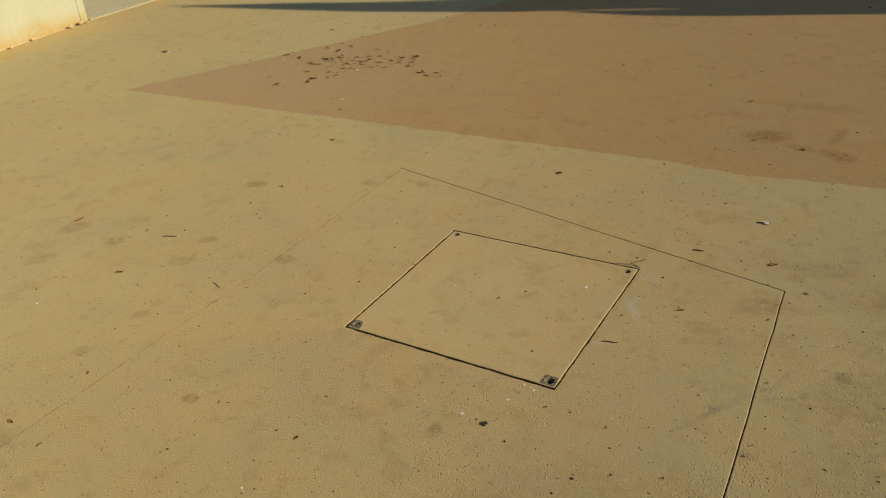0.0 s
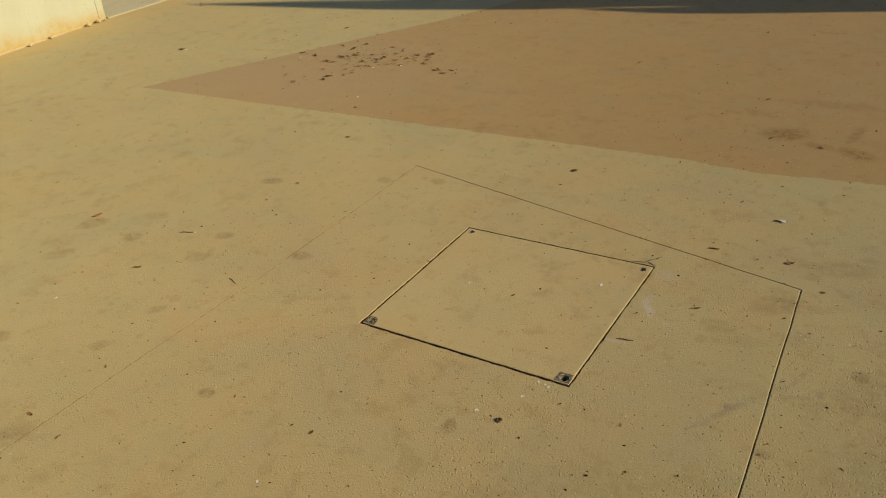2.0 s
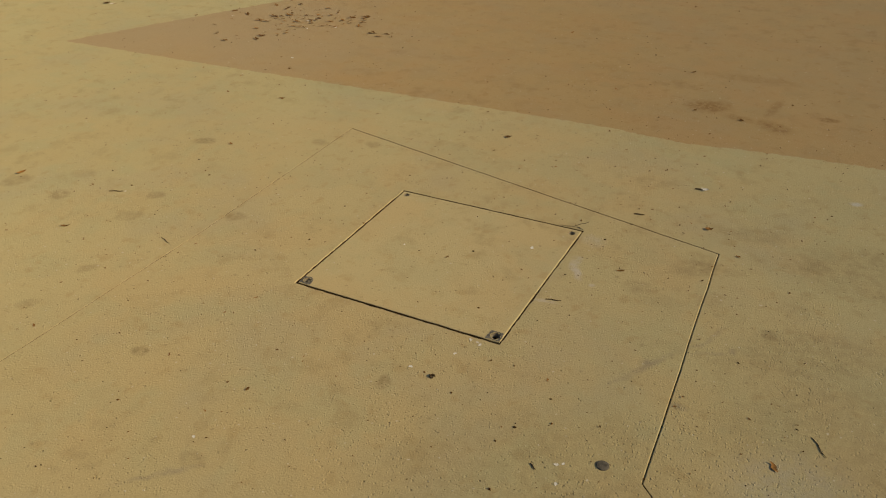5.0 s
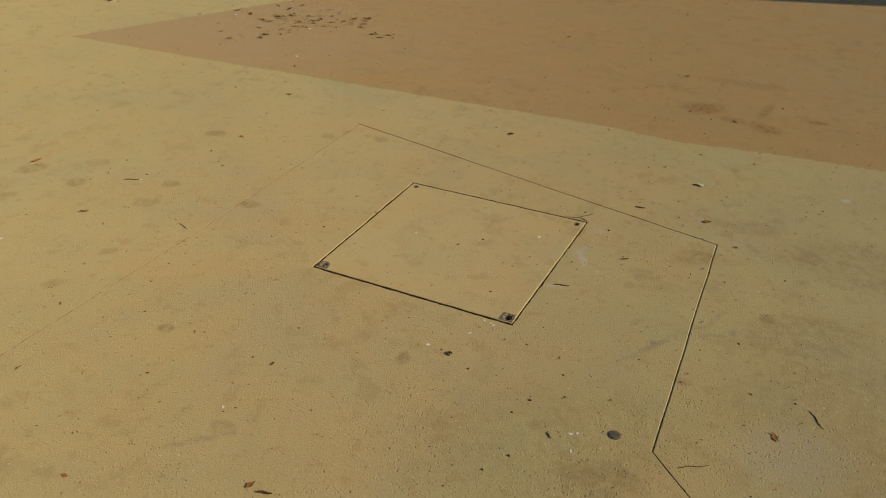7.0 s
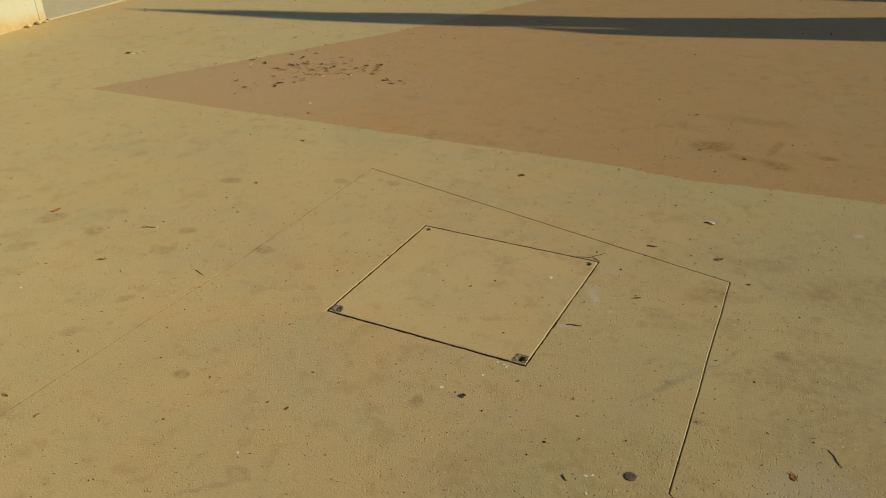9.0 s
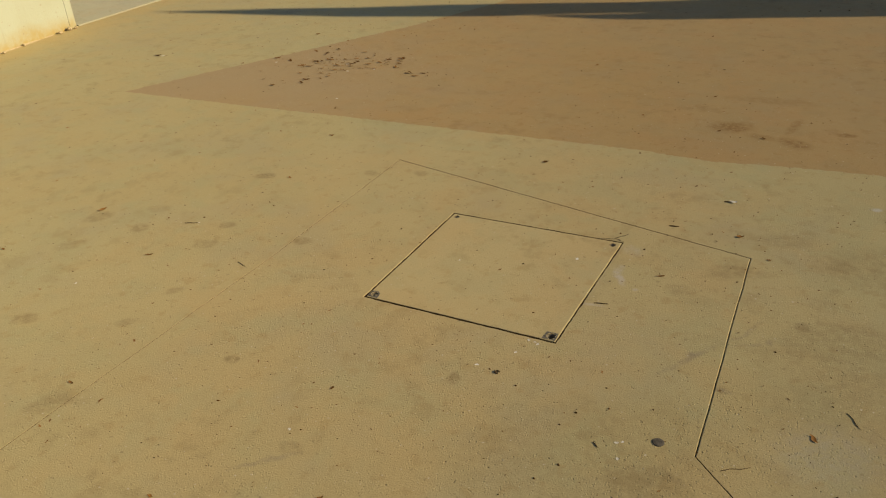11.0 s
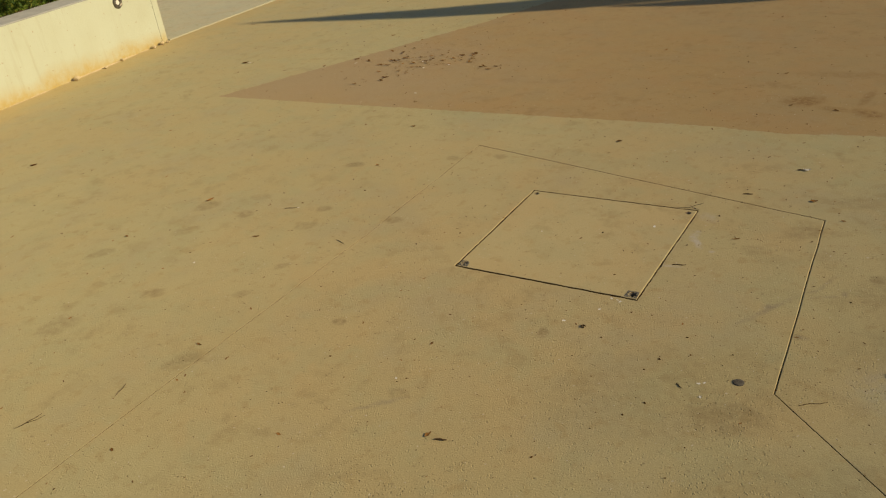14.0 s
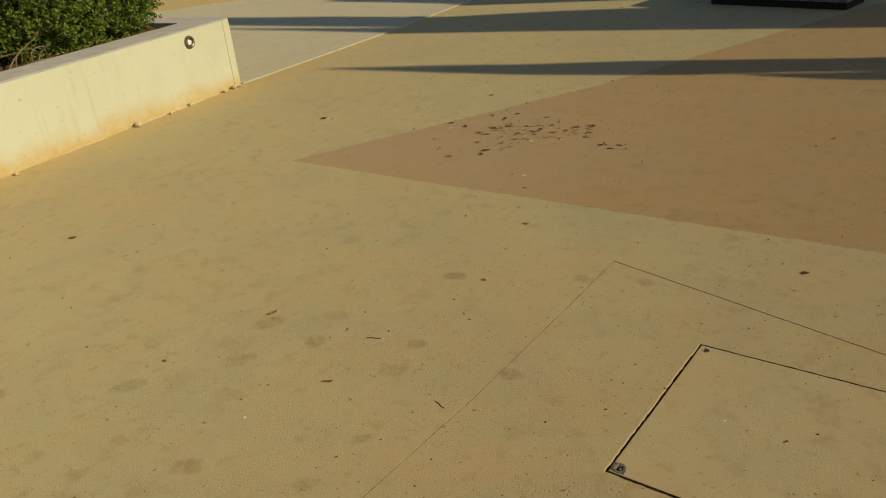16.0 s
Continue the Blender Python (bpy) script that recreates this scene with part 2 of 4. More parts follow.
def wall_paint():
    k = Mat("white_wall_paint", 0.75)
    sep = k.t.nodes.new("ShaderNodeSeparateXYZ")
    k.link(k.co, sep.inputs[0])
    c = k.mix(k.ramp(k.noise(2.0, 4), 0.35, 0.7), (0.55, 0.582, 0.468), (0.52, 0.54, 0.42))
    streak = k.ramp(k.noise(1.0, 4, 0.7, stretch=(14, 14, 0.8)), 0.54, 0.74, 0, 0.4)
    c = k.mix(streak, c, (0.44, 0.42, 0.29))
    # splashed earth along the foot of the wall, uneven in height
    edge = k.math("SUBTRACT", sep.outputs["Z"], k.math("MULTIPLY", k.noise(3.2, 4), 0.24))
    c = k.mix(k.math("MULTIPLY", k.ramp(edge, -0.14, 0.06, 1.0, 0.0), k.ramp(k.noise(17, 4, 0.7), 0.32, 0.6, 0.65, 1.0)), c, (0.51, 0.385, 0.14))
    c = k.mix(k.ramp(k.noise(28, 2), 0.68, 0.74, 0, 0.75), c, (0.42, 0.34, 0.22))
    k.bump(k.math("ADD", k.noise(60, 3), k.math("MULTIPLY", k.noise(5, 2), 2.0)), 0.0015)
    return k.colour(c)


def plain(name, a, b, rough, metal=0.0, scale=30.0, distance=0.0008):
    k = Mat(name, rough, metal)
    k.bump(k.noise(scale * 3, 3), distance)
    return k.colour(k.mix(k.ramp(k.noise(scale, 4), 0.35, 0.68), a, b))


def litter(name, a, b, rough=0.8):
    """Leaf litter: each piece its own tone."""
    k = Mat(name, rough)
    k.b.inputs["Specular IOR Level"].default_value = 0.15
    info = k.t.nodes.new("ShaderNodeObjectInfo").outputs["Random"]
    isle = k.t.nodes.new("ShaderNodeNewGeometry").outputs["Random Per Island"]
    f = k.math("FRACT", k.math("ADD", info, isle), 0.0)
    c = k.mix(f, a, b)
    return k.colour(k.mix(k.ramp(k.noise(160, 2), 0.4, 0.7, 0, 0.4), c, (a[0] * 0.6, a[1] * 0.6, a[2] * 0.6)))


def leafy(name, a, b, c3):
    k = Mat(name, 0.5)
    isle = k.t.nodes.new("ShaderNodeNewGeometry").outputs["Random Per Island"]
    c = k.mix(isle, a, b)
    c = k.mix(k.ramp(isle, 0.90, 0.97), c, c3)
    k.b.inputs["Subsurface Weight"].default_value = 0.0
    tr = k.t.nodes.new("ShaderNodeBsdfTranslucent")
    k.put(tr.inputs[0], c)
    mixer = k.t.nodes.new("ShaderNodeMixShader")
    mixer.inputs[0].default_value = 0.3
    k.link(k.b.outputs[0], mixer.inputs[1])
    k.link(tr.outputs[0], mixer.inputs[2])
    k.link(mixer.outputs[0], k.t.nodes["Material Output"].inputs[0])
    return k.colour(c)


WALL = wall_paint()
# the wall's paint again, greyed since the low sun barely lights its flat top
DIM_TOP = plain("dimmed_wall_top", (0.42, 0.42, 0.41), (0.36, 0.36, 0.35), 0.85, scale=9)
SOIL = plain("soil", (0.07, 0.045, 0.028), (0.13, 0.08, 0.045), 0.95, scale=14, distance=0.01)
JOINT_SAND = plain("joint_sand", (0.06, 0.036, 0.018), (0.30, 0.21, 0.11), 0.95, scale=14)
SEAM_EARTH = plain("seam_earth", (0.065, 0.034, 0.012), (0.19, 0.11, 0.043), 0.95, scale=110, distance=0.002)
RUST_SOIL = plain("joint_earth", (0.06, 0.030, 0.010), (0.12, 0.064, 0.022), 0.95, scale=80)
MORTAR = plain("grey_mortar", (0.09, 0.084, 0.075), (0.22, 0.20, 0.165), 0.9, scale=90, distance=0.002)
LID = concrete("cover_concrete", (0.512, 0.424, 0.230), (0.515, 0.408, 0.214), (0.485, 0.400, 0.222), pits=0.6)
RUST = plain("dark_rust", (0.12, 0.066, 0.028), (0.24, 0.14, 0.062), 0.95, scale=60)
STEEL = plain("weathered_steel", (0.16, 0.145, 0.12), (0.36, 0.31, 0.22), 0.75, 0.15, 60)
# grime in gaps and cracks; also the black shadow under the bench
VOID = plain("dark_grime_and_shade", (0.022, 0.014, 0.008), (0.04, 0.026, 0.015), 0.95, scale=60)
SAND = plain("sand", (0.55, 0.44, 0.26), (0.66, 0.54, 0.34), 0.95, scale=50, distance=0.002)
LAMP_RING = plain("grey_metal_ring", (0.13, 0.12, 0.10), (0.20, 0.18, 0.15), 0.45, 0.7, 50)
LAMP_LENS = plain("white_lens", (0.75, 0.74, 0.70), (0.8, 0.79, 0.75), 0.3, scale=20)
LEAF = litter("dry_leaf", (0.10, 0.045, 0.012), (0.36, 0.18, 0.052))
LEAF_PALE = litter("pale_scrap", (0.66, 0.63, 0.56), (0.82, 0.80, 0.75))
TWIG = litter("dry_twig", (0.06, 0.04, 0.022), (0.14, 0.09, 0.045))
SPECK = litter("grit", (0.036, 0.017, 0.005), (0.25, 0.12, 0.034))
GREEN = leafy("green_leaf", (0.06, 0.12, 0.02), (0.23, 0.31, 0.05), (0.28, 0.27, 0.05))
OLIVE = leafy("yellowing_leaf", (0.02, 0.042, 0.010), (0.085, 0.105, 0.022), (0.34, 0.14, 0.03))
BARK = plain("twig_bark", (0.15, 0.105, 0.075), (0.26, 0.19, 0.14), 0.9, scale=25)
BENCH = plain("blue_grey_stone", (0.13, 0.14, 0.155), (0.19, 0.20, 0.21), 0.8, scale=12)
DISC = plain("grey_disc", (0.085, 0.075, 0.062), (0.13, 0.115, 0.095), 0.8, scale=60)
EARTH = plain("far_ground", (0.30, 0.25, 0.16), (0.24, 0.20, 0.13), 0.95, scale=0.4, distance=0.01)


# ---- mesh helpers ----
def mesh_object(name, bm, material, parent=None, label=""):
    data = bpy.data.meshes.new(name)
    bm.normal_update()
    bm.to_mesh(data)
    bm.free()
    data.materials.append(material)
    ob = new(name, data)
    ob.parent = parent
    if label:
        ob["label"] = label
    return ob


def part(name, bm, material, parent, label=""):
    return mesh_object(name, bm, material, parent, label)


def dirty_flanks(ob, material):
    ob.data.materials.append(material)
    return ob


def inset(poly, amounts):
    """The polygon (counterclockwise) with every edge n, from corner n to n + 1, moved inwards by amounts[n]."""
    out, count = [], len(poly)
    for n in range(count):
        a, p, b = Vector(poly[n - 1]), Vector(poly[n]), Vector(poly[(n + 1) % count])
        d1, d2 = (p - a).normalized(), (b - p).normalized()
        n1, n2 = Vector((-d1.y, d1.x)), Vector((-d2.y, d2.x))
        m1, m2 = amounts[n - 1], amounts[n]
        cross = d1.x * d2.y - d1.y * d2.x
        if abs(cross) < 0.02:
            out.append(p + (n1 + n2).normalized() * max(m1, m2))
            continue
        q1, q2 = p + n1 * m1, p + n2 * m2
        s = ((q2 - q1).x * d2.y - (q2 - q1).y * d2.x) / cross
        out.append(q1 + d1 * s)
    return out


def ring(bm, pts, z):
    return [bm.verts.new((p[0], p[1], z)) for p in pts]


def close(bm, verts):
    return [bm.edges.get((a, b)) or bm.edges.new((a, b)) for a, b in zip(verts, verts[1:] + verts[:1])]


def bridge(bm, upper, lower):
    for n in range(len(upper)):
        m = (n + 1) % len(upper)
        bm.faces.new((upper[n], lower[n], lower[m], upper[m]))


def slab_mesh(poly, amounts, top=0.0, depth=0.035, worn=0.0011, hole=None, holes=(), flank=False):
    """A paving slab with worn arrises at its open edges, and a hole if one is given (clockwise). flank: its sides take the second material."""
    bm = bmesh.new()
    worn = worn if isinstance(worn, list) else [worn] * len(poly)
    loops = [(poly, amounts, worn)] + ([(hole, [0.0008] * len(hole), [0.003 if p[0] < 0.01 and hole[(n + 1) % len(hole)][0] < 0.01 else 0.0008 for n, p in enumerate(hole)])] if hole else []) + [(h, [0.0] * len(h), [0.0008] * len(h)) for h in holes]
    edges = []
    for pts, by, off in loops:
        u = ring(bm, inset(pts, [a + w if a else 0 for a, w in zip(by, off)]), top)
        v = [bm.verts.new((p[0], p[1], top - 0.8 * max(off[n - 1], off[n], 0.0004))) for n, p in enumerate(inset(pts, by))]
        w = ring(bm, inset(pts, by), top - depth)
        edges += close(bm, u)
        bridge(bm, u, v)
        bridge(bm, v, w)
    bmesh.ops.triangle_fill(bm, edges=edges, use_beauty=True, normal=(0, 0, 1))
    bmesh.ops.recalc_face_normals(bm, faces=bm.faces)
    for f in bm.faces:
        if abs(f.normal.z) > 0.9 and f.normal.z < 0:
            f.normal_flip()
        f.material_index = 1 if flank and abs(f.normal.z) < 0.3 else 0
    return bm


def box(bm, m, size, bevel=0.0):
    made = bmesh.ops.create_cube(bm, size=1, matrix=m @ Matrix.Diagonal((*size, 1)))["verts"]
    if bevel:
        edges = list({e for v in made for e in v.link_edges})
        bmesh.ops.bevel(bm, geom=edges, offset=bevel, segments=2, affect="EDGES", profile=0.6)


def lathe(bm, profile, sides=24, m=Matrix()):
    rows = [[bm.verts.new(m @ Vector((r * math.cos(2 * math.pi * k / sides), r * math.sin(2 * math.pi * k / sides), z))) for k in range(sides)] for r, z in profile]
    for a, b in zip(rows, rows[1:]):
        for k in range(sides):
            bm.faces.new((a[k], a[(k + 1) % sides], b[(k + 1) % sides], b[k]))
    return rows


def tube(bm, pts, radii, sides=5):
    rows = []
    for n, p in enumerate(pts):
        d = (pts[min(n + 1, len(pts) - 1)] - pts[max(n - 1, 0)]).normalized()
        side = d.orthogonal().normalized()
        up = d.cross(side)
        rows.append([bm.verts.new(p + radii[n] * (side * math.cos(2 * math.pi * k / sides) + up * math.sin(2 * math.pi * k / sides))) for k in range(sides)])
    for a, b in zip(rows, rows[1:]):
        for k in range(sides):
            bm.faces.new((a[k], a[(k + 1) % sides], b[(k + 1) % sides], b[k]))
    bm.faces.new(rows[0][::-1])
    bm.faces.new(rows[-1])


# ---- ground ----
bm = bmesh.new()
bmesh.ops.create_circle(bm, cap_ends=True, segments=48, radius=600, matrix=pose(0, 0, -0.06))
ground = tagged(mesh_object("ground", bm, EARTH), "bare sandy ground reaching to the horizon", "ground", kind="structure")

rng = random.Random(4)


def ragged(a, b, step=0.05, off=0.006):
    """Points from a to just before b, a little off the straight line."""
    a, b = Vector(a), Vector(b)
    count = max(2, int((b - a).length / step))
    side = Vector((-(b - a).y, (b - a).x)).normalized()
    return [a] + [a.lerp(b, n / count) + side * rng.uniform(-off, off) for n in range(1, count)]


# joints round the access cover, and the edge of the brown concrete
JOINT_LINE = [(-0.66, -8.0), (-0.56, -0.95), (-0.528, 0.13), (-0.538, 1.206), (1.254, 0.811), (1.279, -0.345), (1.62, -0.665), (9.34, -8.0)]
KERB_LINE = [(-3.9, -8.0), (-5.2, 2.60), (-5.2, 2.975), (-4.998, 2.982), (-5.14, 5.13), (-5.31, 6.65), (-9.0, 40.0)]
BROWN_LOW = [(-2.957, 1.612), (-1.8, 1.65), (-0.8, 1.695), (0.58, 1.745), (0.78, 1.725), (0.96, 1.715), (1.15, 1.752), (1.5, 1.79), (2.6, 1.85)]
BROWN_HIGH = [(11.0, 40.0), (2.2, 15.0), (-1.054, 6.175), (-1.9, 3.81), (-2.957, 1.612)]
low = [p for a, b in zip(BROWN_LOW, BROWN_LOW[1:]) for p in ragged(a, b, 0.02, 0.006)] + [Vector((12.0, 2.3))]
high = [Vector(BROWN_HIGH[0]), Vector(BROWN_HIGH[1])] + [p for a, b in zip(BROWN_HIGH[2:], BROWN_HIGH[3:]) for p in ragged(a, b, 0.025, 0.009)]

# the joint's own path is a little uneven, and shared by the slabs on both sides
JOINT = [p for a, b in zip(JOINT_LINE, JOINT_LINE[1:]) for p in (ragged(a, b, 0.11, 0.0013) if max(Vector(a).length, Vector(b).length) < 3 else [Vector(a)])] + [Vector(JOINT_LINE[-1])]


def openness(p, q):
    """Half the width of the joint from p to q, and how far its arris is worn."""
    if p.x < -0.5 and q.x < -0.5:
        return 0.0009, 0.0012
    if min(p.y, q.y) > 0.8:
        return 0.0017, 0.0010
    if min(p.y, q.y) < -0.35:
        return 0.0013, 0.0007
    return 0.0014, 0.0025


brown_loop = low + [Vector((12.0, 40.0))] + high
brown = tagged(mesh_object("pavement_brown", slab_mesh(brown_loop, [0] * len(brown_loop)), BROWN), "reddish-brown coloured concrete paving, worn and stained", "pavement", kind="structure")

outer = [Vector(KERB_LINE[0])] + JOINT + [Vector((12.0, -8.0))] + low[::-1] + high[::-1][1:] + [Vector(p) for p in KERB_LINE[:0:-1]]
amounts, arris = [], []
for n, p in enumerate(outer):
    q = outer[(n + 1) % len(outer)]
    on_joint = any((p - j).length < 1e-5 for j in JOINT) and any((q - j).length < 1e-5 for j in JOINT)
    half, worn = openness(p, q) if on_joint else (0, 0)
    amounts.append(half)
    arris.append(worn)
paving = tagged(dirty_flanks(mesh_object("pavement_tan", slab_mesh(outer, amounts, worn=arris, flank=True), TAN), RUST_SOIL), "yellowish tan concrete paving with faint stains", "pavement", kind="structure")

# the slab with the access cover: its opening runs clockwise
OPENING = [(-0.005, -0.001), (0.0, 0.752), (0.770, 0.757), (0.753, -0.002)]
ragged_opening = [p for n in range(4) for p in ragged(OPENING[n], OPENING[(n + 1) % 4], 0.018, 0.0016)]
inner = JOINT[::-1]
sizes = [openness(p, q) for p, q in zip(inner, inner[1:])] + [(0, 0)]
cover_slab = tagged(dirty_flanks(mesh_object("pavement_slab", slab_mesh(inner, [a for a, b in sizes], worn=[b for a, b in sizes], hole=ragged_opening, flank=True), TAN), RUST_SOIL), "tan concrete slab cut by thin joints round the access cover", "pavement", kind="structure")

pale_loop = [Vector(p) for p in KERB_LINE] + [Vector((-60.0, 40.0)), Vector((-60.0, -8.0))]
pale = tagged(mesh_object("pavement_pale", slab_mesh(pale_loop, [0, 0, 0, 0.004, 0.004, 0.004, 0, 0, 0], top=0.011, depth=0.06, worn=0.006), PALE), "pale grey concrete paving standing slightly higher than its neighbour", "pavement", kind="structure")


far_loop = [Vector(p) for p in ((-13.3, 1.3), (-10.23, 6.05), (-8.4, 8.9), (-30.0, 30.0), (-50.0, 10.0))]
tagged(mesh_object("pavement_far", slab_mesh(far_loop, [0.004] * 5, top=0.016, depth=0.03, worn=0.003), TAN), "tan concrete paving beyond the pale paving", "pavement", kind="structure")


# ---- access cover ----
def access_cover():
    thing = new("access_cover")
    tagged(thing, "square concrete-filled access cover set flush in the paving", "manhole cover")
    outline = inset([Vector(p) for p in OPENING[::-1]], [0.0048, 0.0044, 0.0064, 0.0080])
    # lifting holes near the four corners: centre and radius
    lifting = [((0.7255, 0.0310), 0.0155), ((0.735, 0.722), 0.0130), ((0.030, 0.722), 0.0125), ((0.024, 0.0310), 0.0130)]
    rounds = [[Vector(c) + Vector((math.cos(-k * math.pi / 9), math.sin(-k * math.pi / 9))) * r * (1 + 0.12 * math.sin(k * 2.1)) for k in range(18)] for c, r in lifting]
    edge = [p for n in range(4) for p in ragged(outline[n], outline[(n + 1) % 4], 0.04, 0.0009)]
    wear = [0.0034 if p.x > 0.735 and q.x > 0.735 else 0.0014 for p, q in zip(edge, edge[1:] + edge[:1])]
    dirty_flanks(part("infill", slab_mesh(edge, [0.0004] * len(edge), top=0.0, depth=0.03, worn=wear, holes=rounds, flank=True), LID, thing), RUST)
    bm = bmesh.new()
    tray = inset([Vector(p) for p in OPENING[::-1]], [-0.01] * 4)
    v = ring(bm, tray, -0.032)
    bm.faces.new(v)
    w = ring(bm, tray, -0.055)
    bridge(bm, v, w)
    part("tray", bm, VOID, thing, "dirt-filled tray under the cover")
    bm = bmesh.new()
    lip = inset([Vector(p) for p in OPENING[::-1]], [0.0012] * 4)
    lip_in = inset([Vector(p) for p in OPENING[::-1]], [0.0028] * 4)
    a, b, c, d = ring(bm, lip, -0.034), ring(bm, lip, -0.012), ring(bm, lip_in, -0.012), ring(bm, lip_in, -0.034)
    bridge(bm, b, a)
    bridge(bm, c, b)
    bridge(bm, d, c)
    part("frame", bm, RUST, thing, "rusty steel angle frame in the joint")
    # earth lying in the seam on the four sides, in lumps
    corners = [Vector(p) for p in OPENING[::-1]]
    for n in range(4):
        a, b = corners[n], corners[(n + 1) % 4]
        ahead = (b - a).normalized()
        side = Vector((-ahead.y, ahead.x))
        steps = 150
        bm = bmesh.new()
        rows = []
        for q in range(steps + 1):
            p = a.lerp(b, q / steps)
            low_here = -0.0075 + 0.0045 * noise.noise(Vector((q * 0.055, n * 7.0, 0)))
            rows.append([bm.verts.new((*(p + side * w), low_here + 0.0035 * noise.noise(Vector((q * 0.9, w * 400, n * 3.0))))) for w in (0.0004, 0.003, 0.006, 0.0105)])
        for p, q in zip(rows, rows[1:]):
            for w in range(3):
                bm.faces.new((p[w], q[w], q[w + 1], p[w + 1]))
        part("seam_earth", bm, SEAM_EARTH, thing, "brown earth lying in the seam")
    for n, (c, r) in enumerate(lifting):
        m = Matrix.Translation((c[0], c[1], 0))
        bm = bmesh.new()
        lathe(bm, [(r * 1.02, -0.020), (r * 0.84, -0.016), (r * 0.84, -0.003), (r * 0.92, -0.0015), (r * 1.06, -0.002), (r * 1.06, -0.02)], 18, m)
        socket = part("lifting_socket", bm, STEEL, thing, "worn metal lifting socket")
        if n > 1:
            bm = bmesh.new()
            lathe(bm, [(r * 0.40, -0.02), (r * 0.40, -0.004), (r * 0.28, -0.0025), (0.0003, -0.002)], 10, m @ Matrix.Translation((r * 0.25, r * 0.1, 0)))
            part("pin", bm, STEEL, socket)
    # scraped grey mortar beside two of the sockets
    for (c, r), pts in ((lifting[0], [(0.747, 0.0105), (0.745, 0.053), (0.703, 0.052), (0.700, 0.0105)]), (lifting[3], [(0.0045, 0.0105), (0.046, 0.0105), (0.043, 0.040), (0.030, 0.052), (0.0055, 0.050)])):
        bm = bmesh.new()
        loop = [p for n in range(len(pts)) for p in ragged(pts[n], pts[(n + 1) % len(pts)], 0.007, 0.0013)]
        u = ring(bm, loop, 0.0008)
        v = ring(bm, loop, -0.001)
        w = ring(bm, [Vector(c) + Vector((math.cos(k * math.pi / 9), math.sin(k * math.pi / 9))) * r * 1.14 for k in range(18)], 0.0008)
        bridge(bm, u, v)
        bmesh.ops.triangle_fill(bm, edges=close(bm, u) + close(bm, w), use_beauty=True, normal=(0, 0, 1))
        bmesh.ops.recalc_face_normals(bm, faces=bm.faces)
        part("mortar_patch", bm, MORTAR, thing, "scraped dark grey mortar")
    return thing


access_cover()


def crack(name, pts, width, label):
    """A thin dirt-filled crack lying in the paving."""
    bm = bmesh.new()
    left, right = [], []
    for n, p in enumerate(pts):
        d = (Vector(pts[min(n + 1, len(pts) - 1)]) - Vector(pts[max(n - 1, 0)])).normalized()
        w = width * (0.5 + 0.7 * rng.random()) * (0.35 if n in (0, len(pts) - 1) else 1)
        left.append(bm.verts.new((p[0] - d.y * w, p[1] + d.x * w, 0.0012)))
        right.append(bm.verts.new((p[0] + d.y * w, p[1] - d.x * w, 0.0012)))
    for n in range(len(pts) - 1):
        bm.faces.new((left[n], right[n], right[n + 1], left[n + 1]))
    return tagged(mesh_object(name, bm, VOID), label, "crack", kind="structure")


def joint_dirt(pts, label, material):
    """Earth caught in a joint, now fuller, now thinner."""
    bm = bmesh.new()
    rows = []
    line = [a.lerp(b, k / 8) for a, b in zip(pts, pts[1:]) for k in range(8)]
    for n, p in enumerate(line):
        d = (line[min(n + 1, len(line) - 1)] - line[max(n - 1, 0)]).normalized()
        w = 0.0011 * min(1.0, max(0.25, 0.75 + 0.9 * noise.noise(Vector((n * 0.35, pts[0].x * 3, 0)))))
        rows.append((bm.verts.new((p.x - d.y * w, p.y + d.x * w, -0.0008)), bm.verts.new((p.x + d.y * w, p.y - d.x * w, -0.0008))))
    for a, b in zip(rows, rows[1:]):
        bm.faces.new((a[0], a[1], b[1], b[0]))
    return tagged(mesh_object("joint_dirt", bm, material), label, "dirt", kind="stuff")


joint_dirt([p for p in JOINT if p.x < -0.5 and p.y > -2], "brown earth caught in the paving joint", JOINT_SAND)
joint_dirt([p for p in JOINT if p.y > 0.805], "dark earth caught in the paving joint", RUST_SOIL)

crack("crack", [(0.674, 0.7585), (0.70, 0.764), (0.727, 0.772), (0.736, 0.788), (0.747, 0.804), (0.757, 0.812), (0.77, 0.834)], 0.0028, "short ragged crack at the corner of the access cover")
crack("crack", [(0.736, 0.776), (0.748, 0.772), (0.756, 0.766), (0.770, 0.764)], 0.0024, "short ragged crack at the corner of the access cover")

# ---- planter with shrubs ----
P0, P1 = Vector((-4.64, 0.45)), Vector((-5.0, 2.95))
ALONG = (P1 - P0).normalized()
OUT = Vector((ALONG.y, -ALONG.x))
TURN = math.atan2(ALONG.y, ALONG.x)
WALL_TOP, THICK = 0.597, 0.34


def wall_pose(s, back, z):
    """A place by the planter: s along its front, back behind the front, z up; x runs along the wall."""
    p = P0 + ALONG * s - OUT * back
    return Matrix.Translation((p.x, p.y, z)) @ Matrix.Rotation(TURN, 4, "Z")


def wall_piece(s0, s1, b0, b1, z0, z1, bevel):
    bm = bmesh.new()
    box(bm, wall_pose((s0 + s1) / 2, (b0 + b1) / 2, (z0 + z1) / 2), (s1 - s0, b1 - b0, z1 - z0), bevel)
    return bm


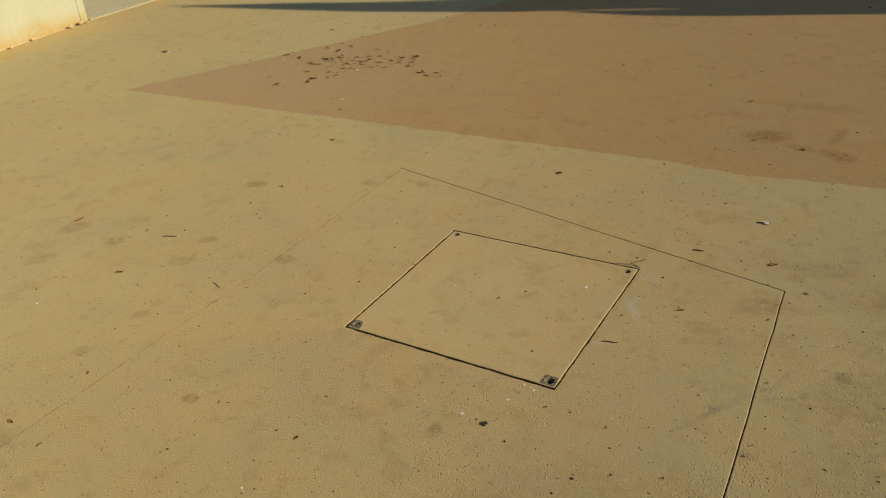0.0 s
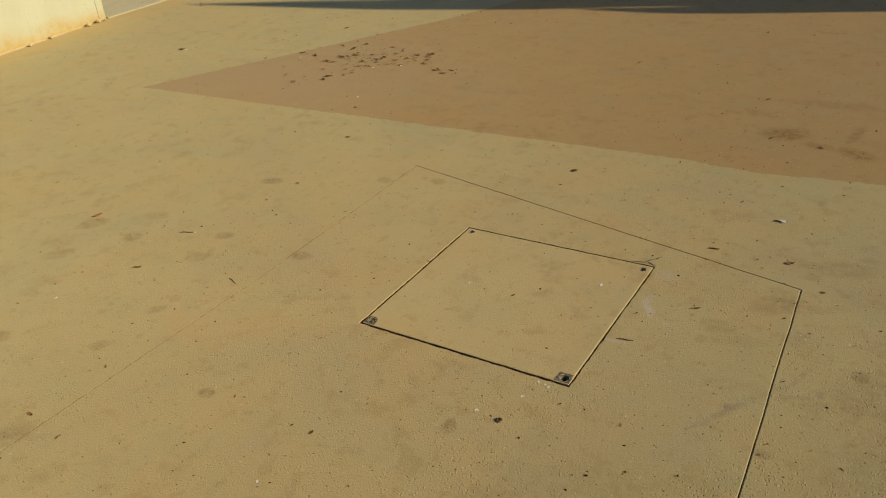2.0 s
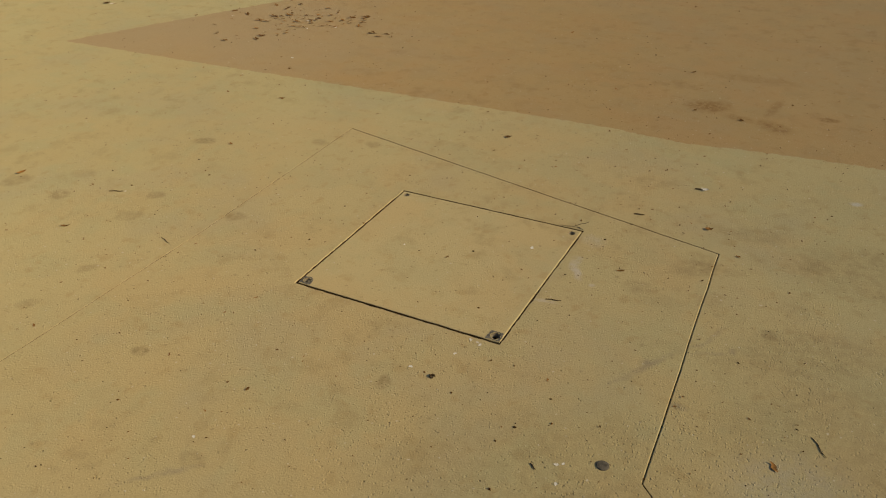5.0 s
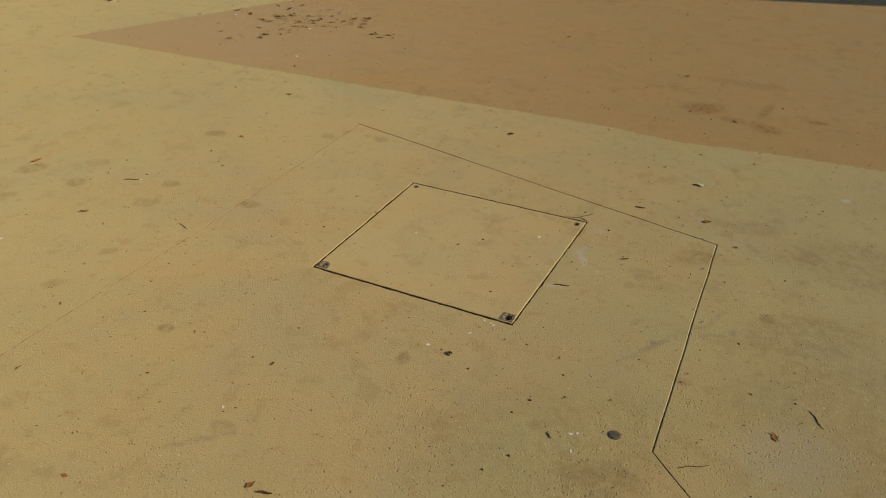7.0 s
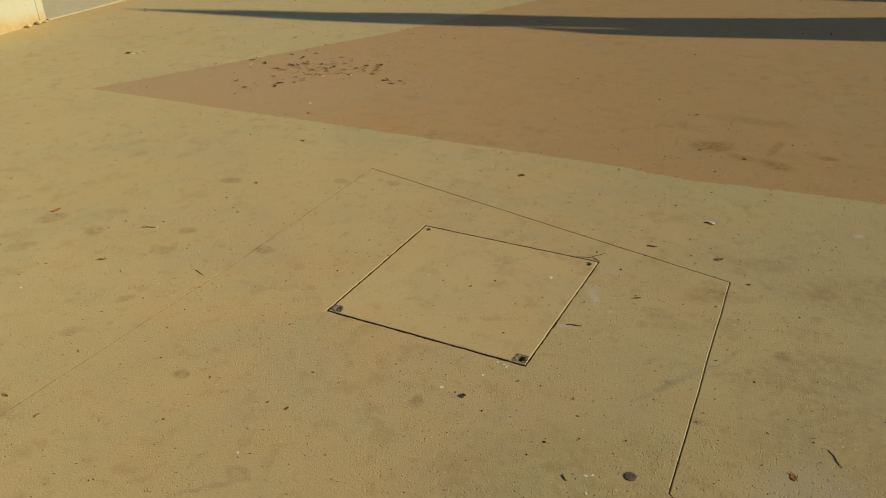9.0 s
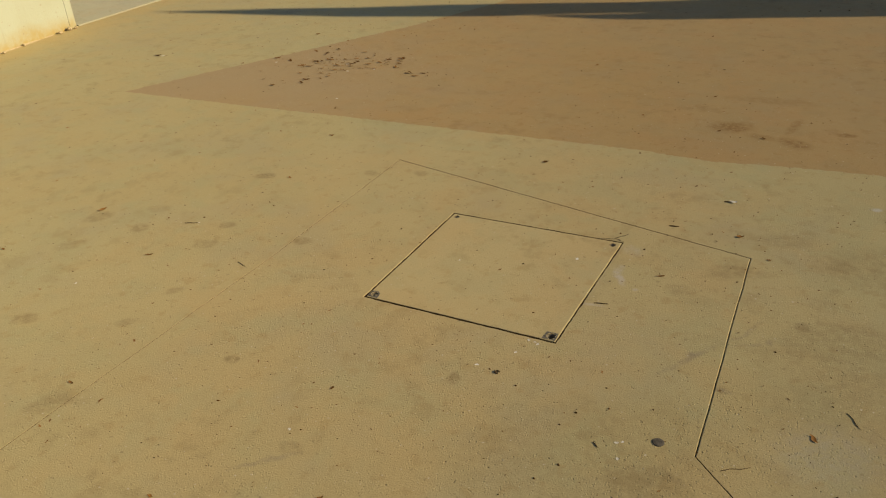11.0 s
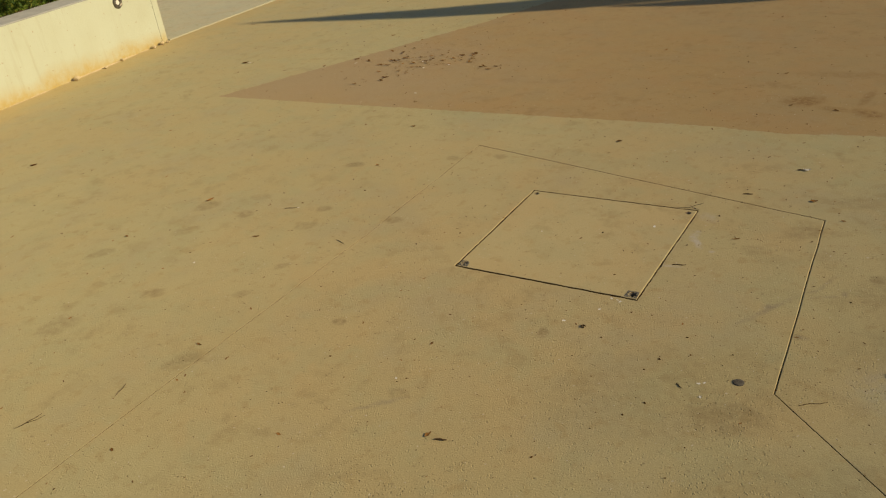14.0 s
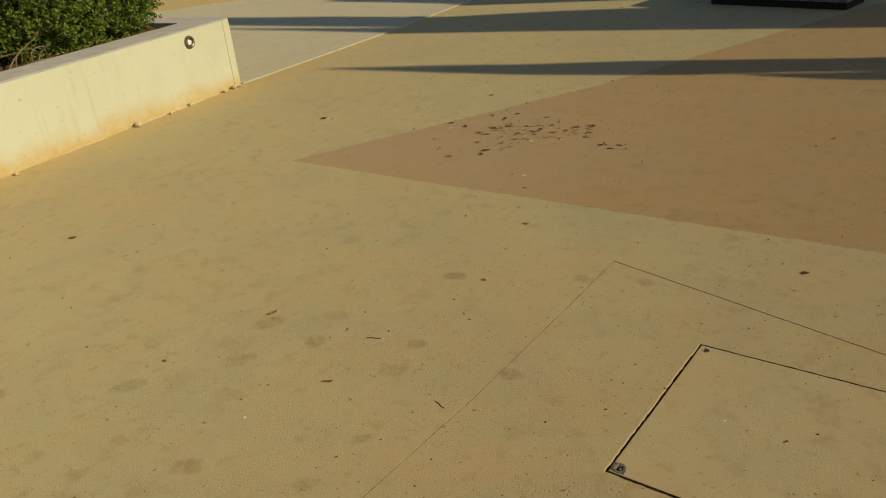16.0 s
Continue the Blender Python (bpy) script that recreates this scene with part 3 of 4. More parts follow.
def planter():
    thing = new("planter_wall")
    tagged(thing, "low white-painted concrete planter wall with earth-stained foot", "planter", kind="structure")
    part("front_wall", wall_piece(-8.0, 2.452, 0, THICK, -0.05, WALL_TOP - 0.012, 0.006), WALL, thing)
    part("corner_pier", wall_piece(2.4555, 2.535, 0.001, THICK, -0.05, WALL_TOP - 0.012, 0.006), WALL, thing)
    part("joint_filler", wall_piece(2.445, 2.466, 0.004, THICK - 0.01, -0.05, WALL_TOP - 0.014, 0), MORTAR, thing)
    part("end_wall", wall_piece(2.285, 2.535, THICK + 0.002, 2.6, -0.05, WALL_TOP - 0.012, 0.006), WALL, thing)
    part("back_wall", wall_piece(-8.0, 2.283, 2.35, 2.6, -0.05, WALL_TOP - 0.012, 0.006), WALL, thing)
    # thin skins on top carry the greyed colour
    part("dimmed_top", wall_piece(-8.0, 2.535, 0.002, THICK, WALL_TOP - 0.0118, WALL_TOP, 0.004), DIM_TOP, thing, "top of the painted wall, greyed in colour for its weaker light")
    part("dimmed_top", wall_piece(2.285, 2.535, THICK + 0.002, 2.6, WALL_TOP - 0.0118, WALL_TOP, 0.004), DIM_TOP, thing, "top of the painted wall, greyed in colour for its weaker light")


planter()

bm = bmesh.new()
bmesh.ops.create_grid(bm, x_segments=90, y_segments=22, size=0.5, matrix=wall_pose(-2.86, (THICK + 2.35) / 2, 0.545) @ Matrix.Diagonal((10.26, 2.35 - THICK, 1, 1)))
for v in bm.verts:
    v.co.z += 0.05 * noise.noise(v.co * 3) + 0.02 * noise.noise(v.co * 14)
tagged(mesh_object("planter_soil", bm, SOIL), "dark brown planting soil with dry litter", "soil", kind="structure")


def wall_lamp():
    thing = new("wall_lamp")
    tagged(thing, "small round recessed light with a grey ring in the wall", "lamp")
    thing.matrix_world = wall_pose(2.03, 0, 0.49) @ Matrix.Rotation(radians(90), 4, "X")
    bm = bmesh.new()
    lathe(bm, [(0.030, 0.004), (0.032, 0.012), (0.040, 0.016), (0.049, 0.014), (0.054, 0.006), (0.054, -0.004)], 28)
    part("rim", bm, LAMP_RING, thing)
    bm = bmesh.new()
    lathe(bm, [(0.0005, 0.010), (0.014, 0.0085), (0.022, 0.005)], 24)
    part("lens", bm, LAMP_LENS, thing, "white lens")
    bm = bmesh.new()
    lathe(bm, [(0.0005, 0.003), (0.031, 0.003), (0.031, 0.006)], 24)
    part("reflector", bm, LAMP_RING, thing)


wall_lamp()


def leaf_blade(bm, at, ahead, up, length, width):
    """One bent leaf of two quads."""
    side = ahead.cross(up).normalized()
    a = at
    b = at + ahead * length * 0.5 + up * length * 0.08
    c = at + ahead * length - up * length * 0.08
    v = [bm.verts.new(p) for p in (a - side * width * 0.15, a + side * width * 0.15, b + side * width * 0.5, b - side * width * 0.5, c + side * width * 0.1, c - side * width * 0.1)]
    bm.faces.new((v[0], v[1], v[2], v[3]))
    bm.faces.new((v[3], v[2], v[4], v[5]))


def shrub(s, back, radii, height, count, material, label, seed, size=(0.022, 0.038), bare=0.0):
    """A bush: stems from one foot, and leaves in sprays at their ends."""
    r = random.Random(seed)
    thing = new("shrub")
    base = wall_pose(s, back, 0.53)
    thing.matrix_world = base
    tagged(thing, label, "shrub", group="shrubs in the planter")
    for n in range(26):
        bm = bmesh.new()
        a = r.uniform(0, 2 * math.pi)
        reach = math.sqrt(r.random())
        top = Vector((radii[0] * reach * math.cos(a), radii[1] * reach * math.sin(a), height * r.uniform(0.35, 0.95)))
        foot = Vector((r.uniform(-0.1, 0.1), r.uniform(-0.08, 0.08), -0.03))
        mid = foot.lerp(top, 0.5) + Vector((r.uniform(-0.08, 0.08), r.uniform(-0.08, 0.08), r.uniform(-0.12, 0.05)))
        pts = [foot, foot.lerp(mid, 0.6), mid, mid.lerp(top, 0.6) + Vector((0, 0, 0.02)), top]
        tube(bm, pts, [0.009, 0.008, 0.006, 0.004, 0.002], 5)
        part("stem", bm, BARK, thing)
    bm = bmesh.new()
    sprays = count // 14
    for n in range(sprays):
        # sprays crowd towards an uneven outer skin
        u = Vector((r.gauss(0, 1), r.gauss(0, 1), r.gauss(0, 1))).normalized()
        skin = 0.90 + 0.22 * noise.noise(u * 2.2 + Vector((seed, 0, 0))) + r.uniform(-0.22, 0.06)
        c = Vector((u.x * radii[0] * skin, u.y * radii[1] * skin, height * 0.45 + u.z * height * 0.55 * skin))
        if c.z < bare + 0.05 * r.random() or c.z < 0.02:
            continue
        grow = (u + Vector((0, 0, 0.7)) + Vector((r.uniform(-0.5, 0.5), r.uniform(-0.5, 0.5), r.uniform(-0.4, 0.4)))).normalized()
        for k in range(14):
            along = c + grow * (k * 0.008) + Vector((r.uniform(-0.012, 0.012), r.uniform(-0.012, 0.012), r.uniform(-0.012, 0.012)))
            way = (grow * 0.5 + Vector((r.gauss(0, 1), r.gauss(0, 1), r.gauss(0, 1))).normalized()).normalized()
            up = way.orthogonal().normalized()
            up.rotate(Matrix.Rotation(r.uniform(0, 6.28), 3, way))
            length = r.uniform(*size)
            leaf_blade(bm, along, way, up, length, length * 0.48)
    part("foliage", bm, material, thing)
    return thing


shrub(1.90, 0.90, (0.56, 0.54), 0.92, 40000, GREEN, "dense clipped green shrub with small leaves", 1)
shrub(1.30, 0.84, (0.47, 0.50), 1.0, 34000, GREEN, "dense green shrub with small leaves", 2)
shrub(0.62, 0.98, (0.52, 0.52), 1.1, 24000, OLIVE, "loose shrub with yellowing leaves and bare low stems", 3, (0.025, 0.048), bare=0.34)
shrub(-0.42, 0.88, (0.60, 0.54), 0.9, 16000, OLIVE, "loose shrub with yellowing leaves and bare low stems", 4, (0.025, 0.048))
shrub(1.35, 1.70, (0.8, 0.5), 1.1, 12000, GREEN, "dense green shrub with small leaves", 5)
shrub(0.0, 1.80, (0.9, 0.45), 1.1, 12000, GREEN, "dense green shrub with small leaves", 6)

BRANCHES = [(0.87, 0.47, 0.34, 4, 0.22, 0.01), (0.90, 0.50, 0.24, 10, 0.05, 0.10), (1.00, 0.50, 0.20, 30, 0.09, 0.06), (1.07, 0.52, 0.12, -8, 0.13, 0.01), (0.78, 0.60, 0.42, -14, 0.08, 0.05), (0.95, 0.44, 0.30, 6, 0.02, 0.015)]
for s, back, length, turn, rise, arch in BRANCHES:
    bm = bmesh.new()
    m = wall_pose(s, back, 0.555) @ pose(0, 0, 0, 0, 0, turn)
    tube(bm, [m @ Vector((x * length - length / 2, 0.03 * math.sin(x * 5), rise * x + arch * math.sin(math.pi * x))) for x in (0, 0.16, 0.33, 0.5, 0.67, 0.84, 1)], [0.0055, 0.0052, 0.005, 0.0045, 0.004, 0.003, 0.0015], 6)
    tagged(mesh_object("dry_branch", bm, BARK), "bare bent dry branch lying under the shrubs", "branch", group="dry branches")

# ---- sand and stones along the foot of the wall ----
bm = bmesh.new()
steps = [0.4 + 0.03 * n for n in range(70)]
rows = []
for s in steps:
    w = max(0.0, 0.003 + 0.014 * noise.noise(Vector((s * 5, 3, 0))) + 0.006 * noise.noise(Vector((s * 31, 1, 0))) + (0.006 if 1.25 < s < 2.2 else 0))
    p, q = P0 + ALONG * s + OUT * 0.0005, P0 + ALONG * s + OUT * (0.003 + w * 1.6)
    rows.append([bm.verts.new((p.x, p.y, w * 0.9 - 0.0005)), bm.verts.new((q.x, q.y, 0.0004 if w else -0.001)), bm.verts.new((p.x, p.y, -0.002))])
for a, b in zip(rows, rows[1:]):
    for k in range(2):
        bm.faces.new((a[k], a[k + 1], b[k + 1], b[k]))
bmesh.ops.recalc_face_normals(bm, faces=bm.faces)
tagged(mesh_object("sand_drift", bm, SAND), "thin drift of pale sand along the wall foot", "sand", kind="stuff")


def stone_mesh(name, seed, material):
    bm = bmesh.new()
    bmesh.ops.create_icosphere(bm, subdivisions=2, radius=0.5)
    for v in bm.verts:
        v.co *= 1 + 0.35 * noise.noise(v.co * 2.3 + Vector((seed, seed, 0)))
        v.co.z *= 0.7
    low_z = min(v.co.z for v in bm.verts)
    for v in bm.verts:
        v.co.z -= low_z + 0.03
    return mesh_object(name, bm, material)


first = stone_mesh("pebble", 1, SAND)
tagged(first, "small pale stone against the wall foot", "stone", group="pebbles")
PEBBLES = [(1.28, 0.045, 0.055), (1.86, 0.03, 0.035), (2.28, 0.04, 0.04), (2.40, 0.035, 0.05), (2.47, 0.05, 0.035), (1.62, 0.05, 0.03), (0.2, 0.05, 0.03)]
for n, (s, out, size) in enumerate(PEBBLES):
    m = wall_pose(s, -out, 0) @ pose(0, 0, 0, 0, 0, 70 * n) @ Matrix.Diagonal((size, size, size, 1))
    if n == 0:
        first.matrix_world = m
    else:
        c = copy_thing(first, Matrix())
        c.matrix_basis = m


# ---- litter on the paving ----
def leaf_shape(bm, m, length, width, curl, r):
    """A dry curled leaf: a pointed oval of three strips, thick by its curl."""
    rows = []
    for n in range(5):
        x = n / 4
        half = width * 0.5 * math.sin(math.pi * (0.06 + 0.88 * x)) ** 0.8 * r.uniform(0.6, 1.25)
        lift = (curl * (x - 0.45) ** 2 * 0.9 + r.uniform(0, 0.06)) * length
        bend = r.uniform(-0.09, 0.09) * length
        rows.append([bm.verts.new(m @ Vector(((x - 0.5) * length, y * half + bend, 0.0015 + lift + abs(y) * curl * half * 0.6))) for y in (-1, -0.35, 0.35, 1)])
    for a, b in zip(rows, rows[1:]):
        for k in range(3):
            bm.faces.new((a[k], b[k], b[k + 1], a[k + 1]))


def loose_leaf(kind, seed):
    r = random.Random(seed)
    bm = bmesh.new()
    leaf_shape(bm, Matrix(), 1.0, r.uniform(0.35, 0.65), r.uniform(0.4, 0.9), r)
    ob = mesh_object("dry_leaf", bm, kind)
    return tagged(ob, "small curled dry brown leaf lying on the paving", "leaf", group="dry leaves on the paving")


LEAVES_A = [(-2.54, 3.33), (-1.8, 3.48), (-2.17, 3.22), (-1.46, 3.91), (0.71, 4.55), (0.0, 2.49), (-1.13, 2.63), (-1.19, 2.53), (-1.26, 2.57), (-3.42, 2.4), (-3.85, 2.32),
            (-2.73, 0.94), (-1.36, 1.6), (-1.51, 1.57), (-1.41, 1.34), (-1.08, 1.38), (-1.8, 1.59), (-0.52, 1.41), (0.18, 1.43), (0.59, 1.7), (1.05, 1.61), (0.87, 1.45), (0.93, 1.4),
            (0.9, 2.14), (1.13, 2.1), (0.47, 3.97), (0.51, 4.07), (-0.08, 3.13), (-0.67, 2.76), (0.78, 2.7), (1.3, 1.7), (0.46, 2.26), (0.49, 1.23)]
LEAVES_B = [(-1.64, 0.91), (-2.1, 0.93), (-2.1, 0.34), (-1.21, 0.23), (-1.52, -0.16), (-0.73, -0.35), (-0.72, -0.51), (-0.61, -0.56), (-0.62, -0.82), (-0.46, -0.84), (-0.12, -0.48),
            (-0.09, -0.47), (-0.11, -0.24), (-0.07, -0.13), (0.16, -0.32), (0.25, -0.31), (0.26, -0.33), (0.12, -0.5), (0.19, -0.5), (0.14, -0.62), (-0.56, 0.66), (-0.95, 0.81), (0.96, 1.03),
            (1.32, 0.82), (1.13, 0.15), (0.94, -0.09), (1.29, -0.04), (1.32, 0.56), (1.12, 0.99), (0.66, 0.41), (0.39, 0.37), (1.51, 1.03), (1.48, -0.14), (1.48, 0.0), (1.22, -0.51)]
LEAVES_C = [(-3.19, 0.22), (-2.92, 0.54), (-4.38, 0.41), (-4.02, 0.23), (-3.49, -0.13), (-3.27, -0.08), (-2.25, -0.78), (-2.32, -0.49), (-1.6, -0.55), (-1.56, -0.61), (-1.69, -0.28),
            (-1.65, -0.27), (-1.72, -0.34), (-1.24, -0.45), (-1.35, -0.59), (-0.63, -0.82), (-0.53, -0.98), (-0.54, -1.01), (-1.02, -1.37), (-0.46, -1.35), (-0.94, -1.18), (-0.46, -0.85),
            (-1.3, -0.89), (-0.46, -1.05), (1.28, -0.33)]
BIG_LEAVES = [(-1.58, 0.175, 0.04, 60), (-1.03, -0.07, 0.036, 30), (1.19, 0.97, 0.03, 10), (0.97, 0.55, 0.03, 22), (-0.01, -1.08, 0.022, 0), (0.42, -0.9, 0.024, 80), (-3.42, 2.40, 0.055, 15), (-3.36, 2.415, 0.03, 70), (-2.54, 3.335, 0.045, 20), (-3.19, 0.225, 0.04, 30), (-1.085, 1.385, 0.032, 20), (0.182, 1.432, 0.03, 10), (-1.5, 1.935, 0.022, 90), (1.56, -0.15, 0.034, 122)]

shapes = [loose_leaf(LEAF, n) for n in range(9)]
rng = random.Random(11)
spare = list(shapes)


def lay(shape, x, y, length, turn):
    m = pose(x, y, 0, 0, 0, turn) @ Matrix.Diagonal((length, length, length * 0.8, 1))
    ob = spare.pop() if spare else copy_thing(shape, Matrix())
    ob.matrix_basis = m
    return ob


for n, (x, y) in enumerate(LEAVES_A + LEAVES_B + LEAVES_C):
    far = math.hypot(x - 1.45, y + 1.8)
    lay(shapes[n % 9], x, y, rng.uniform(0.008, 0.017) * (0.45 + 0.27 * far), rng.uniform(0, 180))
for n, (x, y, length, turn) in enumerate(BIG_LEAVES):
    lay(shapes[n % 9], x, y, length, turn)

# pale scraps
bm = bmesh.new()
leaf_shape(bm, Matrix(), 1.0, 0.7, 0.4, rng)
scrap = tagged(mesh_object("pale_scrap", bm, LEAF_PALE), "tiny pale scrap lying on the paving", "scrap", group="pale scraps")
SCRAPS = [(1.112, 1.285, 0.032), (-1.04, 0.245, 0.011), (-1.14, -0.36, 0.014), (0.18, -0.71, 0.012), (0.56, -0.21, 0.014), (0.65, -0.1, 0.012), (0.64, 0.56, 0.018), (0.21, 0.38, 0.009), (1.07, -0.38, 0.013), (1.085, -0.37, 0.01), (1.09, -0.44, 0.012), (-1.70, 2.49, 0.022), (-1.80, 2.64, 0.02), (-2.36, 2.53, 0.022), (-1.54, 2.59, 0.02), (-1.43, 1.95, 0.022), (-3.385, 2.405, 0.032), (0.70, -0.03, 0.014), (0.665, -0.02, 0.014), (0.688, -0.022, 0.010)]
for n, (x, y, size) in enumerate(SCRAPS):
    ob = scrap if n == 0 else copy_thing(scrap, Matrix())
    ob.matrix_basis = pose(x, y, 0, 0, 0, 47 * n) @ Matrix.Diagonal((size, size, size * (1.3 if n == 0 else 0.7), 1))

# twigs, from end to end
TWIGS = [(-1.10, 0.215, -1.045, 0.24, 0.0018), (-0.632, 0.025, -0.578, 0.008, 0.0012), (0.905, 0.965, 0.945, 0.972, 0.0025), (0.795, 0.28, 0.845, 0.293, 0.0018), (1.635, 0.0, 1.675, -0.06, 0.0011), (1.01, -0.405, 1.03, -0.42, 0.0015),
         (1.35, -0.375, 1.42, -0.33, 0.001), (0.45, -0.91, 0.485, -0.9, 0.003), (-0.87, -1.42, -0.83, -1.33, 0.0010), (-0.86, -1.40, -0.85, -1.33, 0.0012), (-0.7, -1.1, -0.68, -1.16, 0.0012), (1.075, 1.277, 1.105, 1.283, 0.003)]
for x0, y0, x1, y1, r in TWIGS:
    bm = bmesh.new()
    a, b = Vector((x0, y0, r)), Vector((x1, y1, r * 1.4))
    side = Vector((-(b - a).y, (b - a).x, 0)) * 0.045
    tube(bm, [a, a.lerp(b, 0.35) + side, a.lerp(b, 0.7) - side * 0.6, b], [r * 0.8, r, r * 0.9, r * 0.5], 6)
    tagged(mesh_object("twig", bm, TWIG), "thin dry brown twig lying on the paving", "twig", group="twigs")

# a flat grey disc and a snail-like curled husk
bm = bmesh.new()
rows = lathe(bm, [(0.0005, 0.004), (0.012, 0.0042), (0.0185, 0.0035), (0.0205, 0.0015), (0.0205, -0.001)], 20)
for v in bm.verts:
    v.co.x *= 1.0 + 0.08 * noise.noise(v.co * 60)
disc = tagged(mesh_object("flat_disc", bm, DISC), "small flat round dark grey disc lying on the paving", "disc")
disc.matrix_basis = pose(1.176, -0.332, 0) @ Matrix.Diagonal((0.82, 0.82, 0.8, 1))
bm = bmesh.new()
tube(bm, [Vector((0.013 * math.cos(a), 0.010 * math.sin(a), 0.005 + 0.002 * math.sin(a))) for a in (0.4, 1.2, 2.0, 2.9, 3.8, 4.7, 5.4)], [0.003, 0.005, 0.0055, 0.006, 0.0055, 0.005, 0.003], 7)
husk = tagged(mesh_object("curled_husk", bm, TWIG), "small curled brown seed husk on the paving", "husk")
husk.matrix_basis = pose(0.637, -0.222, 0) @ Matrix.Diagonal((0.6, 0.6, 0.55, 1))

# drift of dry leaves blown together: single leaves and small huddles
DRIFT = [(-2.24, 2.88), (-2.12, 2.86), (-1.84, 2.96), (-2.09, 2.64), (-2.12, 2.5), (-2.01, 2.35), (-2.04, 2.51), (-2.02, 2.65), (-1.99, 2.7), (-1.88, 2.75), (-1.85, 2.66), (-1.79, 2.66), (-1.85, 2.59),
         (-1.98, 2.6), (-1.76, 2.49), (-1.73, 2.82), (-1.65, 2.69), (-1.59, 2.75), (-1.5, 2.71), (-1.47, 2.89), (-1.45, 2.81), (-1.44, 2.76), (-1.24, 2.58), (-1.17, 2.53), (-1.76, 2.34), (-1.85, 2.38),
         (-1.86, 2.16), (-1.87, 2.23), (-2.02, 2.05), (-2.32, 2.3), (-2.28, 2.6), (-2.42, 2.63), (-2.6, 2.43), (-1.64, 2.57), (-1.55, 2.6), (-1.56, 2.83), (-1.42, 2.68)]
bm = bmesh.new()
rng = random.Random(21)
for x, y in DRIFT:
    thick = 1.0 / (1.0 + 4.0 * (Vector((x, y)) - Vector((-1.75, 2.66))).length)
    for n in range(1 + int(rng.random() * 8.0 * thick)):
        length = rng.uniform(0.028, 0.060) * (0.9 if n == 0 else 0.65)
        spread = 0.0 if n == 0 else 0.05
        m = pose(x + rng.gauss(0, spread), y + rng.gauss(0, spread), rng.uniform(0, 0.003), rng.uniform(-8, 8), rng.uniform(-2, 14), rng.gauss(20, 40))
        leaf_shape(bm, m, length, length * rng.uniform(0.32, 0.55), rng.uniform(0.1, 0.45), rng)
for n in range(45):
    x, y = rng.gauss(-1.85, 0.32), rng.gauss(2.55, 0.22)
    length = rng.uniform(0.010, 0.024)
    leaf_shape(bm, pose(x, y, 0.0005, 0, 0, rng.uniform(0, 360)), length, length * rng.uniform(0.3, 0.6), rng.uniform(0.2, 0.7), rng)
tagged(mesh_object("leaf_litter", bm, LEAF), "loose drift of curled dry brown leaves on brown paving", "leaf litter", kind="stuff")

# crumbled leaves strewn thinly everywhere
bm = bmesh.new()
rng = random.Random(77)
for n in range(620):
    x, y = rng.uniform(-4.7, 3.0), rng.uniform(-1.6, 8.0)
    if n % 3 == 0:
        x, y = rng.gauss(1.2, 0.8), rng.gauss(1.2, 1.3)
    if n % 9 == 0:
        x, y = rng.gauss(-1.7, 0.9), rng.gauss(2.7, 0.6)
    if -0.02 < x < 0.79 and -0.02 < y < 0.78:
        continue
    far = math.hypot(x - 1.45, y + 1.8)
    length = rng.uniform(0.005, 0.011) * (0.5 + 0.22 * far)
    leaf_shape(bm, pose(x, y, 0.0005, 0, 0, rng.uniform(0, 360)), length, length * rng.uniform(0.3, 0.7), rng.uniform(0.2, 0.6), rng)
tagged(mesh_object("leaf_crumbs", bm, SPECK), "dry brown leaf crumbs strewn over the paving", "leaf crumbs", kind="stuff")

# grit: countless crumbs of earth and leaf
bm = bmesh.new()
rng = random.Random(31)
for n in range(1700):
    x, y = rng.uniform(-4.6, 2.8), rng.uniform(-1.6, 7.5)
    if n > 700:
        x, y = rng.gauss(0.4, 1.2), rng.gauss(0.1, 0.9)
    if 0 < x < 0.77 and 0 < y < 0.76 and rng.random() < 0.6:
        continue
    s = rng.uniform(0.0012, 0.0035) * (1.0 + 0.25 * max(0, y)) * (1.7 if rng.random() < 0.12 else 1)
    turn = rng.uniform(0, 6.28)
    c, d = math.cos(turn) * s, math.sin(turn) * s
    k = rng.uniform(0.4, 0.8)
    v = [bm.verts.new(p) for p in ((x + c, y + d, 0.0003), (x - d * k, y + c * k, 0.0003), (x - c, y - d, 0.0003), (x + d * k, y - c * k, 0.0003), (x, y, s * rng.uniform(0.5, 1.0)))]
    for i in range(4):
        bm.faces.new((v[i], v[(i + 1) % 4], v[4]))
tagged(mesh_object("grit", bm, SPECK), "fine dark grit and leaf crumbs scattered over the paving", "grit", kind="stuff")

# ---- bench at the far edge, and unseen casters added for the shadows on the paving ----
def bench():
    thing = new("stone_bench")
    tagged(thing, "low grey stone bench on a recessed base blackened as its shadow", "bench")
    m = pose(-0.80, 7.05, 0, 0, 0, -9)
    bm = bmesh.new()
    box(bm, m @ pose(-0.72, 0.2, 0.25), (1.44, 0.5, 0.36), 0.012)
    part("seat", bm, BENCH, thing)
    # near-black base put in for the contact shadow below the seat
    bm = bmesh.new()
    box(bm, m @ pose(-0.72, 0.2, 0.03), (1.41, 0.47, 0.076), 0.004)
    part("shadow_base", bm, VOID, thing, "recessed base blackened for the shadow under the bench")


bench()

U, V = Vector((math.cos(SUN_AZ), math.sin(SUN_AZ))), Vector((-math.sin(SUN_AZ), math.cos(SUN_AZ)))


